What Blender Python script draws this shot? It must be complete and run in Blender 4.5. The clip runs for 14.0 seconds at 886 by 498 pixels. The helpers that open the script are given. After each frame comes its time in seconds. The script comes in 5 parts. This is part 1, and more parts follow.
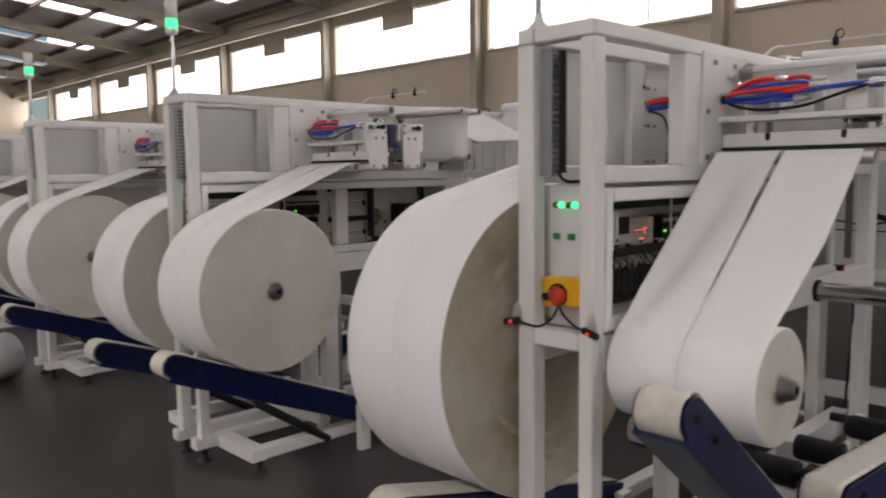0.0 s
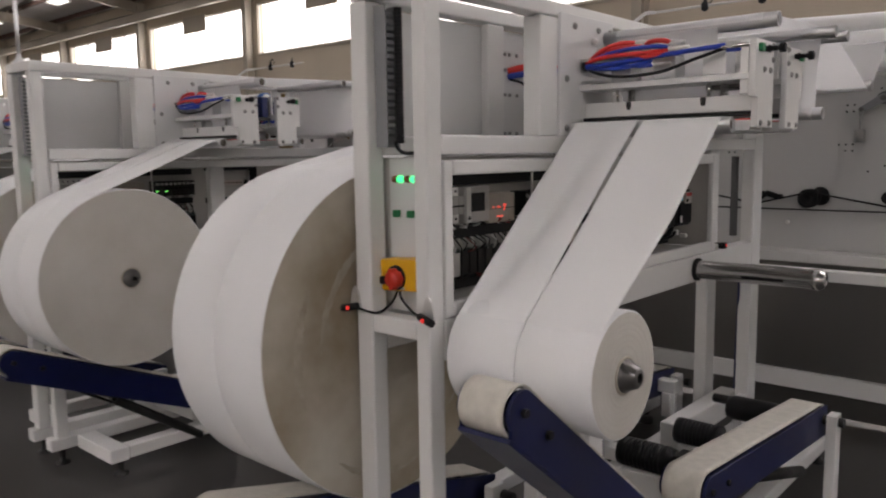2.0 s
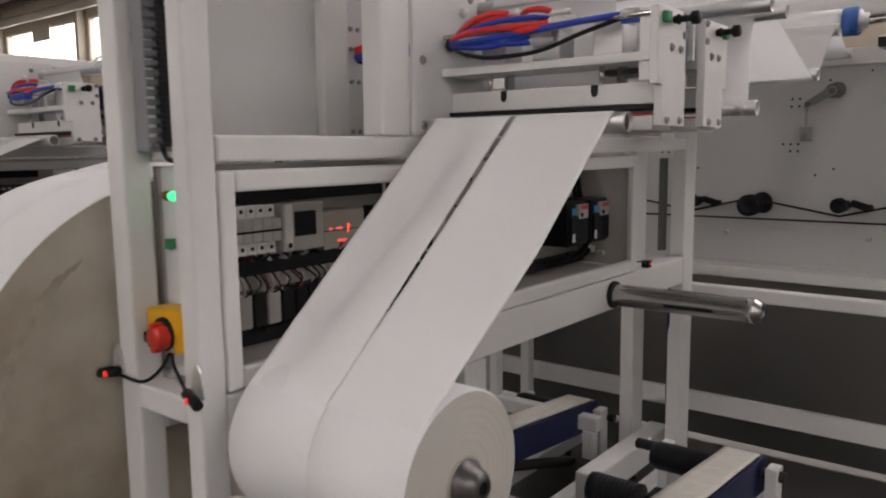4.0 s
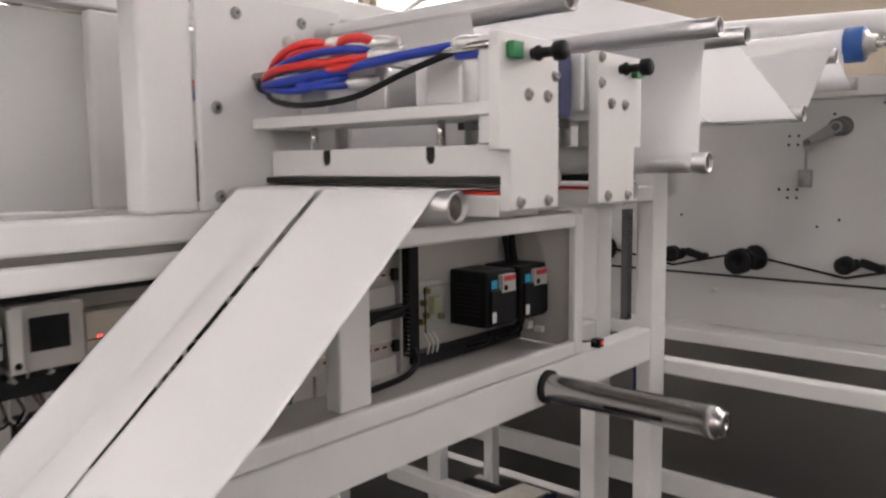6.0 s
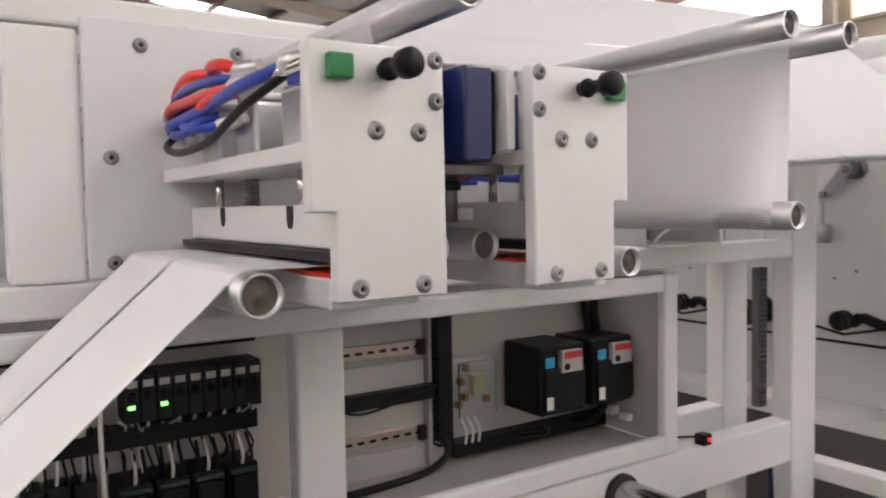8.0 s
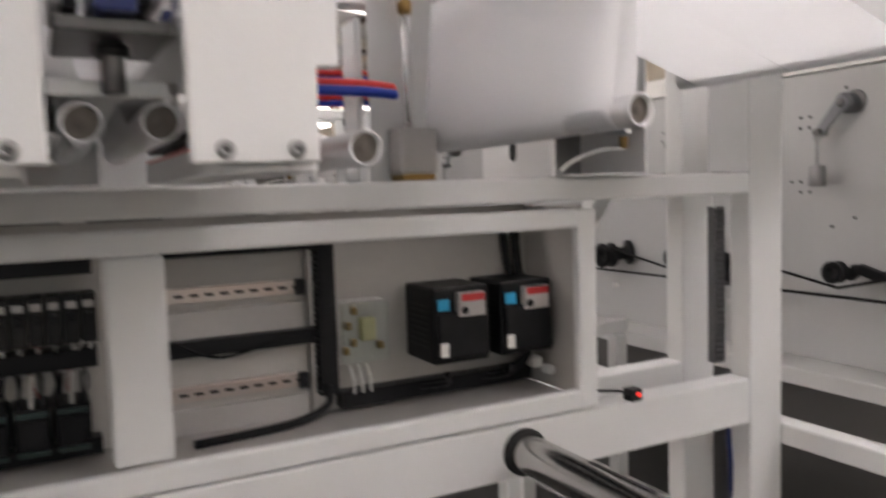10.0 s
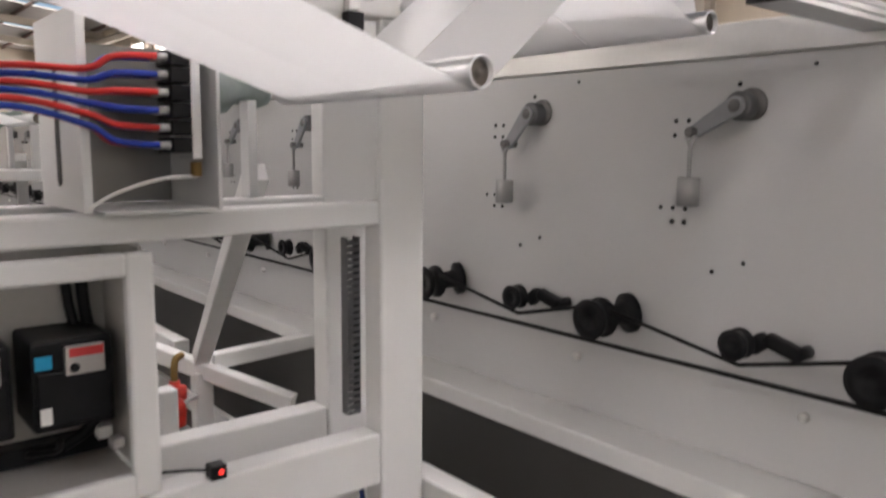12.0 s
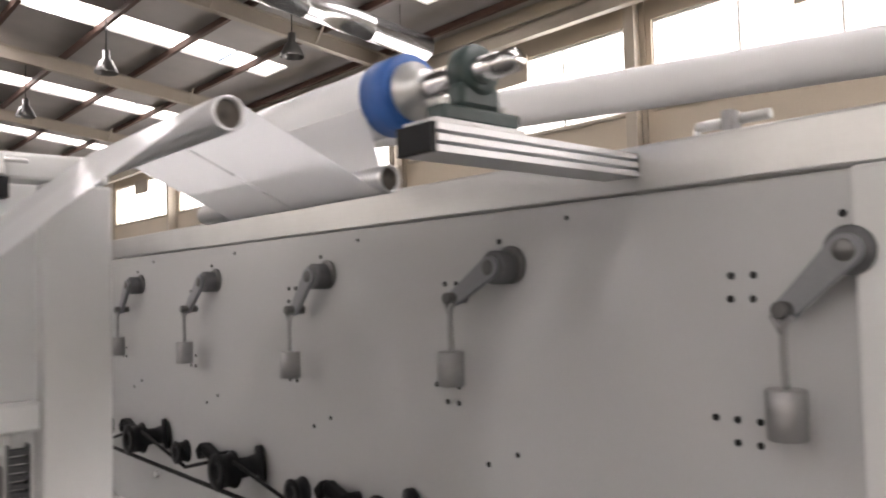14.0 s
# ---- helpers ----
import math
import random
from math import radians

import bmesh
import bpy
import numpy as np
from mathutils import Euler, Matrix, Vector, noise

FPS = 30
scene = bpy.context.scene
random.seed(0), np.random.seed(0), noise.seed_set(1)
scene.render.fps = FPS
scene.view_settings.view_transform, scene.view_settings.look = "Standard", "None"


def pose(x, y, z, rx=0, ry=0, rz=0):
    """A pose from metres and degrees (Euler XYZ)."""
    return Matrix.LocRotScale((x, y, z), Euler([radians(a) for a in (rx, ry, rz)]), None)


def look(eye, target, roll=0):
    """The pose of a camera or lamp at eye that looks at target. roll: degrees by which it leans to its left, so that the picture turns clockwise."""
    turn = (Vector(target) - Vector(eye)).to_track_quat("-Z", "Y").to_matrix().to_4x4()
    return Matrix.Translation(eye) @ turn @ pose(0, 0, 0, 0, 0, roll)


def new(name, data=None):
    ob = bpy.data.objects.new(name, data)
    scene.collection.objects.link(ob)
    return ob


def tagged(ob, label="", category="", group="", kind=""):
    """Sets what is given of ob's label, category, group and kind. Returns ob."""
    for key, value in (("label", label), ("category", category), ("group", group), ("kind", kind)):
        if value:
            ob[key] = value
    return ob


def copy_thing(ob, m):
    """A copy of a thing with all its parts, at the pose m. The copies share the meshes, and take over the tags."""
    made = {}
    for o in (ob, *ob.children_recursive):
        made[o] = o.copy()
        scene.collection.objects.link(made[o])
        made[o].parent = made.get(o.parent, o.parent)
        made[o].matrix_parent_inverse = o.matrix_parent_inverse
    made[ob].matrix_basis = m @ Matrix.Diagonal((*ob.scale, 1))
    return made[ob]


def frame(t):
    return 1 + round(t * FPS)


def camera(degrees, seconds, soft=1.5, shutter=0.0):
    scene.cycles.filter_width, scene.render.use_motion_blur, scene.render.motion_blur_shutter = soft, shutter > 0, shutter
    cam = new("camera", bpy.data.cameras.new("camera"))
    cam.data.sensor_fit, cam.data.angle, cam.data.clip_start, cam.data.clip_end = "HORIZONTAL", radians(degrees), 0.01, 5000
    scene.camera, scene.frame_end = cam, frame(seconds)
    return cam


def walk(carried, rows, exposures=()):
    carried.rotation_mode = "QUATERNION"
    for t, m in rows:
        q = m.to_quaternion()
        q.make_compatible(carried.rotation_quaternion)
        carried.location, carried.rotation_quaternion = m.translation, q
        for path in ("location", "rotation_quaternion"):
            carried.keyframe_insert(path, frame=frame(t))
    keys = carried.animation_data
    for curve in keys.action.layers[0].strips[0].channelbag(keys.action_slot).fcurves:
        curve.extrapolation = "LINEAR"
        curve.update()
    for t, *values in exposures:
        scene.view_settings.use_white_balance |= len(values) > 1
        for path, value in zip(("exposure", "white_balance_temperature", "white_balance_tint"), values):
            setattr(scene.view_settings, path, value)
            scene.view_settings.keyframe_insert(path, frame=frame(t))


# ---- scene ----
cam = camera(59.7, 14.0, soft=2.0, shutter=0.5)
PATH = [
    (0, (-0.04, -0.065, 1.506), (1.342, 1.367, 1.308), -0.7),
    (0.5, (0.063, -0.12, 1.518), (1.494, 1.262, 1.315), -0.6),
    (1, (0.144, -0.164, 1.506), (1.591, 1.202, 1.302), -0.7),
    (1.5, (0.204, -0.174, 1.487), (1.658, 1.182, 1.269), -0.8),
    (2, (0.315, -0.128, 1.47), (1.804, 1.185, 1.226), -0.8),
    (2.5, (0.465, -0.047, 1.471), (2.009, 1.201, 1.226), -0.5),
    (3, (0.618, -0.025, 1.468), (2.18, 1.198, 1.217), -0.7),
    (3.2, (0.693, -0.03, 1.471), (2.254, 1.195, 1.223), -0.8),
    (5.3, (1.35, 0.052, 1.539), (2.881, 1.308, 1.261), -0.1),
    (5.5, (1.411, 0.052, 1.55), (2.944, 1.306, 1.272), -0.2),
    (6, (1.634, 0.022, 1.593), (3.132, 1.328, 1.379), -0.6),
    (6.5, (1.821, 0.007, 1.607), (3.217, 1.429, 1.434), -0.3),
    (7, (1.96, 0.053, 1.61), (3.302, 1.528, 1.467), -0.5),
    (7.2, (2.004, 0.061, 1.617), (3.324, 1.557, 1.48), -0.6),
    (9.3, (2.43, -0.126, 1.602), (3.158, 1.735, 1.522), -1.2),
    (9.5, (2.47, -0.117, 1.575), (3.209, 1.739, 1.485), -1.4),
    (10, (2.579, -0.072, 1.501), (3.502, 1.696, 1.348), -1.8),
    (10.5, (2.679, -0.028, 1.431), (3.769, 1.62, 1.119), -1.6),
    (11, (2.824, -0.038, 1.452), (4.019, 1.511, 1.037), -1.6),
    (11.5, (3.024, -0.084, 1.569), (4.286, 1.436, 1.254), -0.4),
    (12, (3.157, -0.083, 1.626), (4.421, 1.445, 1.366), 0.4),
    (12.5, (3.276, -0.033, 1.688), (4.553, 1.506, 1.623), 0.5),
    (13, (3.403, -0.016, 1.7), (4.715, 1.494, 1.74), -0.2),
    (13.5, (3.542, -0.081, 1.703), (4.859, 1.422, 1.781), -0.5),
    (14, (3.699, -0.184, 1.687), (5.025, 1.31, 1.783), -1.5),
]
EXPOSURES = [(0.0, -0.66), (1.0, -0.76), (2.0, -0.83), (3.2, -0.87), (5.3, -0.22), (6.5, 0.0), (7.2, 0.06), (9.3, 0.08), (9.5, 0.08), (10.0, 0.08), (10.5, 0.88), (11.0, 0.98), (11.5, 0.86), (12.0, 0.06), (12.5, 0.09), (13.0, 0.08), (14.0, -0.02)]
walk(cam, [(t, look(eye, target, roll)) for t, eye, target, roll in PATH], EXPOSURES)

# ---- light: an overcast sky through the clerestory windows and roof lights ----
world = bpy.data.worlds.new("sky")
scene.world = world
world.use_nodes = True
wn = world.node_tree.nodes
sky = wn.new("ShaderNodeTexSky")
sky.sky_type, sky.sun_disc, sky.sun_elevation, sky.sun_rotation = "NISHITA", False, radians(40), radians(120)
wn["Background"].inputs["Strength"].default_value = 0.12
world.node_tree.links.new(sky.outputs["Color"], wn["Background"].inputs["Color"])
sun_data = bpy.data.lights.new("sun", "SUN")
sun_data.energy, sun_data.angle, sun_data.color = 1.0, radians(12), (1.0, 0.96, 0.9)
sun = new("sun", sun_data)
sun.matrix_world = look((20, -12, 22), (0, 0, 0))

WALL_X, BACK_X, SOUTH_Y, NORTH_Y = 15.3, -14.3, -18.0, 54.0
BAY, BAY0 = 6.75, 0.75
SILL, HEAD, EAVE = 4.68, 6.25, 7.3
RIDGE = (WALL_X + BACK_X) / 2


def opening_lamp(name, m, sx, sy, power, color=(1.0, 0.93, 0.955)):
    """The sky's light in an opening."""
    d = bpy.data.lights.new(name, "AREA")
    d.shape, d.size, d.size_y, d.energy, d.color = "RECTANGLE", sx, sy, power, color
    o = new(name, d)
    o.matrix_world = m
    return o


# ---- materials ----
def material(name, color, rough=0.5, metal=0.0, vary=0.06, scale=6.0, bump=0.0, fine=90.0, tint=None, wear=0.0, spec=0.5, rand=0.0, coat=0.0):
    """Colour with broad stains and fine grain, and a little relief."""
    m = bpy.data.materials.new(name)
    m.use_nodes = True
    n, k = m.node_tree.nodes, m.node_tree.links
    b = n["Principled BSDF"]
    b.inputs["Roughness"].default_value, b.inputs["Metallic"].default_value = rough, metal
    b.inputs["Specular IOR Level"].default_value = spec
    b.inputs["Coat Weight"].default_value = coat
    geo = n.new("ShaderNodeTexCoord")
    big, small = n.new("ShaderNodeTexNoise"), n.new("ShaderNodeTexNoise")
    big.inputs["Scale"].default_value, big.inputs["Detail"].default_value = scale, 5
    small.inputs["Scale"].default_value, small.inputs["Detail"].default_value = fine, 3
    k.new(geo.outputs["Object"], big.inputs["Vector"])
    k.new(geo.outputs["Object"], small.inputs["Vector"])
    ramp = n.new("ShaderNodeMapRange")
    ramp.inputs["From Min"].default_value, ramp.inputs["From Max"].default_value = 0.3, 0.7
    k.new(big.outputs["Fac"], ramp.inputs["Value"])
    mix = n.new("ShaderNodeMix")
    mix.data_type = "RGBA"
    dark = tint or tuple(c * (1 - 2.2 * vary) for c in color)
    mix.inputs["A"].default_value, mix.inputs["B"].default_value = (*dark, 1), (*color, 1)
    k.new(ramp.outputs["Result"], mix.inputs["Factor"])
    hue = n.new("ShaderNodeHueSaturation")
    k.new(mix.outputs["Result"], hue.inputs["Color"])
    val = n.new("ShaderNodeMapRange")
    val.inputs["To Min"].default_value, val.inputs["To Max"].default_value = 1 - vary, 1 + vary * 0.6
    k.new(small.outputs["Fac"], val.inputs["Value"])
    last = val.outputs["Result"]
    if rand:
        info, mul = n.new("ShaderNodeObjectInfo"), n.new("ShaderNodeMapRange")
        mul.inputs["To Min"].default_value, mul.inputs["To Max"].default_value = 1 - rand, 1 + rand
        k.new(info.outputs["Random"], mul.inputs["Value"])
        both = n.new("ShaderNodeMath")
        both.operation = "MULTIPLY"
        k.new(last, both.inputs[0])
        k.new(mul.outputs["Result"], both.inputs[1])
        last = both.outputs["Value"]
    k.new(last, hue.inputs["Value"])
    k.new(hue.outputs["Color"], b.inputs["Base Color"])
    rr = n.new("ShaderNodeMapRange")
    rr.inputs["To Min"].default_value, rr.inputs["To Max"].default_value = max(0.03, rough * (1 - 4 * min(vary, 0.05))), min(1, rough * (1 + 4 * min(vary, 0.05)))
    k.new(big.outputs["Fac"], rr.inputs["Value"])
    k.new(rr.outputs["Result"], b.inputs["Roughness"])
    if bump:
        bp = n.new("ShaderNodeBump")
        bp.inputs["Strength"].default_value, bp.inputs["Distance"].default_value = bump, 0.002
        k.new(small.outputs["Fac"], bp.inputs["Height"])
        k.new(bp.outputs["Normal"], b.inputs["Normal"])
    return m


def brushed(name, color, rough=0.3, axis=1, stretch=60.0):
    """Turned or brushed metal: fine streaks along one axis."""
    m = material(name, color, rough, 1.0, vary=0.05, scale=5)
    n, k = m.node_tree.nodes, m.node_tree.links
    b = n["Principled BSDF"]
    tex, mp, ns = n.new("ShaderNodeTexCoord"), n.new("ShaderNodeMapping"), n.new("ShaderNodeTexNoise")
    s = [stretch * 6] * 3
    s[axis] = 4
    mp.inputs["Scale"].default_value = s
    ns.inputs["Scale"].default_value = 1.0
    k.new(tex.outputs["Object"], mp.inputs["Vector"])
    k.new(mp.outputs["Vector"], ns.inputs["Vector"])
    rr = n.new("ShaderNodeMapRange")
    rr.inputs["To Min"].default_value, rr.inputs["To Max"].default_value = rough * 0.65, rough * 1.35
    k.new(ns.outputs["Fac"], rr.inputs["Value"])
    k.new(rr.outputs["Result"], b.inputs["Roughness"])
    return m


def glow(name, color, strength, base=None):
    m = bpy.data.materials.new(name)
    m.use_nodes = True
    b = m.node_tree.nodes["Principled BSDF"]
    b.inputs["Base Color"].default_value = (*(base or color), 1)
    b.inputs["Emission Color"].default_value = (*color, 1)
    b.inputs["Emission Strength"].default_value = strength
    b.inputs["Roughness"].default_value = 0.3
    return m


def clear(name, color=(1, 1, 1), rough=0.05, ior=1.45):
    m = bpy.data.materials.new(name)
    m.use_nodes = True
    b = m.node_tree.nodes["Principled BSDF"]
    b.inputs["Base Color"].default_value = (*color, 1)
    b.inputs["Transmission Weight"].default_value = 1.0
    b.inputs["Roughness"].default_value, b.inputs["IOR"].default_value = rough, ior
    return m


def thin_sheet(m, share, color):
    """Let some light through a thin sheet."""
    n, k = m.node_tree.nodes, m.node_tree.links
    tr, mx = n.new("ShaderNodeBsdfTranslucent"), n.new("ShaderNodeMixShader")
    tr.inputs["Color"].default_value = (*color, 1)
    mx.inputs["Fac"].default_value = share
    k.new(n["Principled BSDF"].outputs["BSDF"], mx.inputs[1])
    k.new(tr.outputs["BSDF"], mx.inputs[2])
    k.new(mx.outputs["Shader"], n["Material Output"].inputs["Surface"])
    return m


PAINT = material("white_powder_paint", (0.76, 0.755, 0.74), 0.42, vary=0.035, scale=3, bump=0.12, fine=350)
PLATE = material("white_plate_paint", (0.70, 0.70, 0.695), 0.36, vary=0.04, scale=2.2, bump=0.1, fine=300)
WALL_PLATE = material("grey_white_wall_paint", (0.53, 0.53, 0.525), 0.24, vary=0.008, scale=1.2, bump=0.04, fine=250)
# Same white paint as the frame, with the bay's shade put into the colour
INNER_SHADED = material("cabinet_paint_shaded", (0.50, 0.48, 0.45), 0.5, vary=0.05, scale=4)
ALU = brushed("anodised_aluminium", (0.70, 0.70, 0.705), 0.42, 1)
ALU_PLATE = material("satin_aluminium_plate", (0.74, 0.735, 0.725), 0.45, 0.25, vary=0.04, scale=5, fine=400, bump=0.08)
STEEL = brushed("polished_steel", (0.52, 0.51, 0.50), 0.2, 1, 10)
BRUSHED = brushed("brushed_stainless", (0.60, 0.595, 0.58), 0.38, 1, 30)
CHROME = brushed("ground_steel", (0.66, 0.65, 0.64), 0.16, 1)
BLACK = material("black_plastic", (0.012, 0.012, 0.013), 0.45, vary=0.2, scale=20, bump=0.1, fine=400, spec=0.2)
RUBBER = material("black_rubber", (0.014, 0.013, 0.013), 0.65, vary=0.25, scale=14, bump=0.2, fine=300, spec=0.2)
IRON = material("blackened_steel", (0.02, 0.019, 0.018), 0.5, 0.4, vary=0.25, scale=20)
BLUE = material("dark_blue_paint", (0.005, 0.009, 0.058), 0.32, vary=0.12, scale=8, bump=0.1, fine=200, spec=0.35)
BELT = material("cream_felt_belt", (0.66, 0.63, 0.56), 0.85, vary=0.07, scale=30, bump=0.4, fine=500)
PAPER = material("white_nonwoven", (0.84, 0.84, 0.845), 0.75, vary=0.015, scale=3, bump=0.15, fine=700, spec=0.25)
FILM = material("white_film", (0.80, 0.80, 0.805), 0.22, vary=0.015, scale=3, bump=0.05, fine=200, spec=0.5)
WEB = thin_sheet(material("white_nonwoven_sheet", (0.86, 0.86, 0.86), 0.7, vary=0.015, scale=3, bump=0.15, fine=700, spec=0.3), 0.05, (0.9, 0.9, 0.9))
FILM_WEB = thin_sheet(material("white_film_sheet", (0.88, 0.88, 0.885), 0.2, vary=0.015, scale=3, spec=0.5), 0.5, (0.98, 0.98, 0.985))
ROLL_FACE = material("roll_edge", (0.62, 0.595, 0.55), 0.85, vary=0.03, scale=5, bump=0.3, fine=500, tint=(0.55, 0.525, 0.475), spec=0.2)
ROLL_DIRTY = material("stained_roll_edge", (0.60, 0.56, 0.48), 0.85, vary=0.05, scale=3.4, bump=0.3, fine=500, tint=(0.30, 0.245, 0.165), spec=0.2)
ROLL_STAIN = material("grease_streak", (0.36, 0.31, 0.235), 0.9, vary=0.12, scale=14, tint=(0.50, 0.455, 0.375), spec=0.2)
YELLOW = material("yellow_plastic", (0.78, 0.42, 0.01), 0.4, vary=0.06, scale=15, bump=0.1, fine=300)
RED = material("red_plastic", (0.62, 0.035, 0.02), 0.35, vary=0.08, scale=20)
WIRE_RED = material("dark_red_wire", (0.22, 0.02, 0.02), 0.5, vary=0.1)
RED_HOSE = material("red_air_hose", (0.75, 0.04, 0.035), 0.3, vary=0.06, scale=30)
BLUE_HOSE = material("blue_air_hose", (0.015, 0.05, 0.42), 0.3, vary=0.08, scale=30)
BLUE_RING = material("blue_rubber_ring", (0.03, 0.12, 0.40), 0.5, vary=0.08, scale=20, bump=0.2, fine=300)
CYL_BLUE = material("navy_cylinder", (0.007, 0.017, 0.10), 0.35, vary=0.1, scale=20)
GREY_PVC = material("grey_pvc_duct", (0.26, 0.265, 0.275), 0.5, vary=0.06, scale=12)
FITTING = material("nickel_fitting", (0.70, 0.69, 0.67), 0.3, 0.7, vary=0.08, scale=30)
PLUG = material("grey_end_plug", (0.15, 0.13, 0.11), 0.55, 0.2, vary=0.1, scale=40)
WHITE_PLASTIC = material("white_plastic", (0.75, 0.74, 0.71), 0.4, vary=0.04, scale=20)
BRONZE = material("brown_button", (0.22, 0.08, 0.02), 0.4, vary=0.1)
GREEN = material("green_button", (0.01, 0.22, 0.07), 0.35, vary=0.1)
COIL = material("pale_yellow_coil", (0.60, 0.56, 0.30), 0.5, vary=0.08, scale=40)
# Grey zinc plating; the tint paints pinkish reflections into the colour
ZINC = material("zinc_rail_pink_reflections", (0.55, 0.53, 0.50), 0.3, 0.75, vary=0.12, scale=9, tint=(0.56, 0.42, 0.36))
BRASS = material("brass", (0.34, 0.22, 0.08), 0.35, 0.8, vary=0.1, scale=30)
DARK_GREEN = material("dark_green_casting", (0.03, 0.055, 0.05), 0.4, vary=0.15, scale=25, bump=0.3)
CAST = material("grey_green_casting", (0.25, 0.29, 0.28), 0.45, 0.1, vary=0.08, scale=30, bump=0.2)
LIT_GREEN = glow("lit_green_lamp", (0.06, 1.0, 0.3), 2.6, (0.05, 0.5, 0.2))
LIT_RED = glow("lit_red_lamp", (1.0, 0.04, 0.03), 1.4, (0.5, 0.02, 0.02))
LIT_LED = glow("lit_led", (0.2, 1.0, 0.15), 4.0)
LIT_DIGIT = glow("lit_red_digit", (1.0, 0.08, 0.05), 3.0)
CLEAR = clear("clear_lamp_shell", (0.95, 1.0, 0.97), 0.12)
CYAN = material("cyan_sticker", (0.02, 0.35, 0.62), 0.4, vary=0.05)
LABEL_RED = material("red_sticker", (0.60, 0.04, 0.04), 0.4, vary=0.05)
BEIGE = material("beige_plastic", (0.46, 0.42, 0.36), 0.45, vary=0.05)
LABEL_GREY = material("grey_sticker", (0.50, 0.48, 0.46), 0.45, vary=0.05)
CONCRETE = material("polished_concrete", (0.056, 0.053, 0.049), 0.3, vary=0.09, scale=0.7, bump=0.1, fine=40, tint=(0.034, 0.032, 0.030), spec=0.4)
GREY_SHEET = material("grey_sheet_metal", (0.20, 0.195, 0.19), 0.32, 0.9, vary=0.01, scale=1.5, bump=0.05)
CREAM = material("cream_wall_paint", (0.55, 0.48, 0.38), 0.8, vary=0.06, scale=0.6, bump=0.1, fine=30)
CREAM_STEEL = material("cream_steel_paint", (0.46, 0.41, 0.335), 0.6, vary=0.08, scale=1.0)
RUST_STEEL = material("red_oxide_steel", (0.105, 0.055, 0.04), 0.7, vary=0.15, scale=2)
ROOF = material("grey_roof_sheet", (0.45, 0.43, 0.41), 0.7, vary=0.1, scale=0.8)
GALV = material("galvanised_duct", (0.62, 0.63, 0.64), 0.22, 0.9, vary=0.04, scale=3)
OVERCAST = glow("overcast_sky", (1.0, 0.96, 0.95), 3.0)
DULL = material("dull_turned_steel", (0.36, 0.355, 0.35), 0.4, 0.6, vary=0.08, scale=20)
GUN = material("dark_turned_steel", (0.17, 0.165, 0.16), 0.33, 0.8, vary=0.1, scale=25)
HUB_GREY = material("grey_cast_hub", (0.13, 0.13, 0.133), 0.45, 0.3, vary=0.08, scale=20)


# ---- small mesh tools ----
BASE = {}


def thing(name, base, label, category, group="", kind=""):
    o = new(name)
    o.location = base
    BASE[o.name] = Vector(base)
    return tagged(o, label, category, group, kind)


def part(name, bm, mat, parent=None, label=""):
    """Link a bmesh, in world coordinates, as one mesh under a thing or a part."""
    if parent is not None:
        bmesh.ops.translate(bm, verts=bm.verts, vec=-BASE[parent.name])
    me = bpy.data.meshes.new(name)
    bm.to_mesh(me)
    bm.free()
    me.materials.append(mat)
    o = new(name, me)
    if parent is not None:
        o.parent = parent
        BASE[o.name] = BASE[parent.name]
    if label:
        o["label"] = label
    return o


def solo(name, bm, mat, label, category, group="", kind=""):
    """A thing of one mesh, with its origin at its base."""
    xs = [v.co for v in bm.verts]
    lo = Vector([min(c[i] for c in xs) for i in range(3)])
    hi = Vector([max(c[i] for c in xs) for i in range(3)])
    base = Vector(((lo.x + hi.x) / 2, (lo.y + hi.y) / 2, lo.z))
    bmesh.ops.translate(bm, verts=bm.verts, vec=-base)
    o = part(name, bm, mat)
    o.location = base
    BASE[o.name] = base
    return tagged(o, label, category, group, kind)


def structure(name, bm, mat, label, category=""):
    return tagged(part(name, bm, mat), label, category or name.split("_")[0], "", "structure")


def box(bm, x0, x1, y0, y1, z0, z1, bevel=0.0, seg=2):
    tmp = bmesh.new()
    bmesh.ops.create_cube(tmp, size=1.0)
    for v in tmp.verts:
        v.co = Vector(((x0 + x1) / 2 + v.co.x * (x1 - x0), (y0 + y1) / 2 + v.co.y * (y1 - y0), (z0 + z1) / 2 + v.co.z * (z1 - z0)))
    if bevel:
        bmesh.ops.bevel(tmp, geom=list(tmp.edges), offset=bevel, segments=seg, profile=0.5, affect="EDGES")
        for f in tmp.faces:
            f.smooth = False
    join(bm, tmp)
    return bm


def join(bm, tmp):
    me = bpy.data.meshes.new("tmp")
    tmp.to_mesh(me)
    tmp.free()
    bm.from_mesh(me)
    bpy.data.meshes.remove(me)


def B(x0, x1, y0, y1, z0, z1, bevel=0.004, seg=2):
    return box(bmesh.new(), x0, x1, y0, y1, z0, z1, bevel, seg)


def lathe(bm, start, way, profile, seg=32, close=True):
    """Turn (distance along way, radius) round the axis."""
    start, way = Vector(start), Vector(way).normalized()
    u = way.orthogonal().normalized()
    w = way.cross(u)
    rings = []
    for d, r in profile:
        rings.append([bm.verts.new(start + way * d + (u * math.cos(a) + w * math.sin(a)) * max(r, 1e-5)) for a in [2 * math.pi * i / seg for i in range(seg)]])
    for a, b in zip(rings, rings[1:]):
        for i in range(seg):
            f = bm.faces.new((a[i], a[(i + 1) % seg], b[(i + 1) % seg], b[i]))
            f.smooth = True
    if close:
        bm.faces.new(rings[0][::-1])
        bm.faces.new(rings[-1])
    return bm


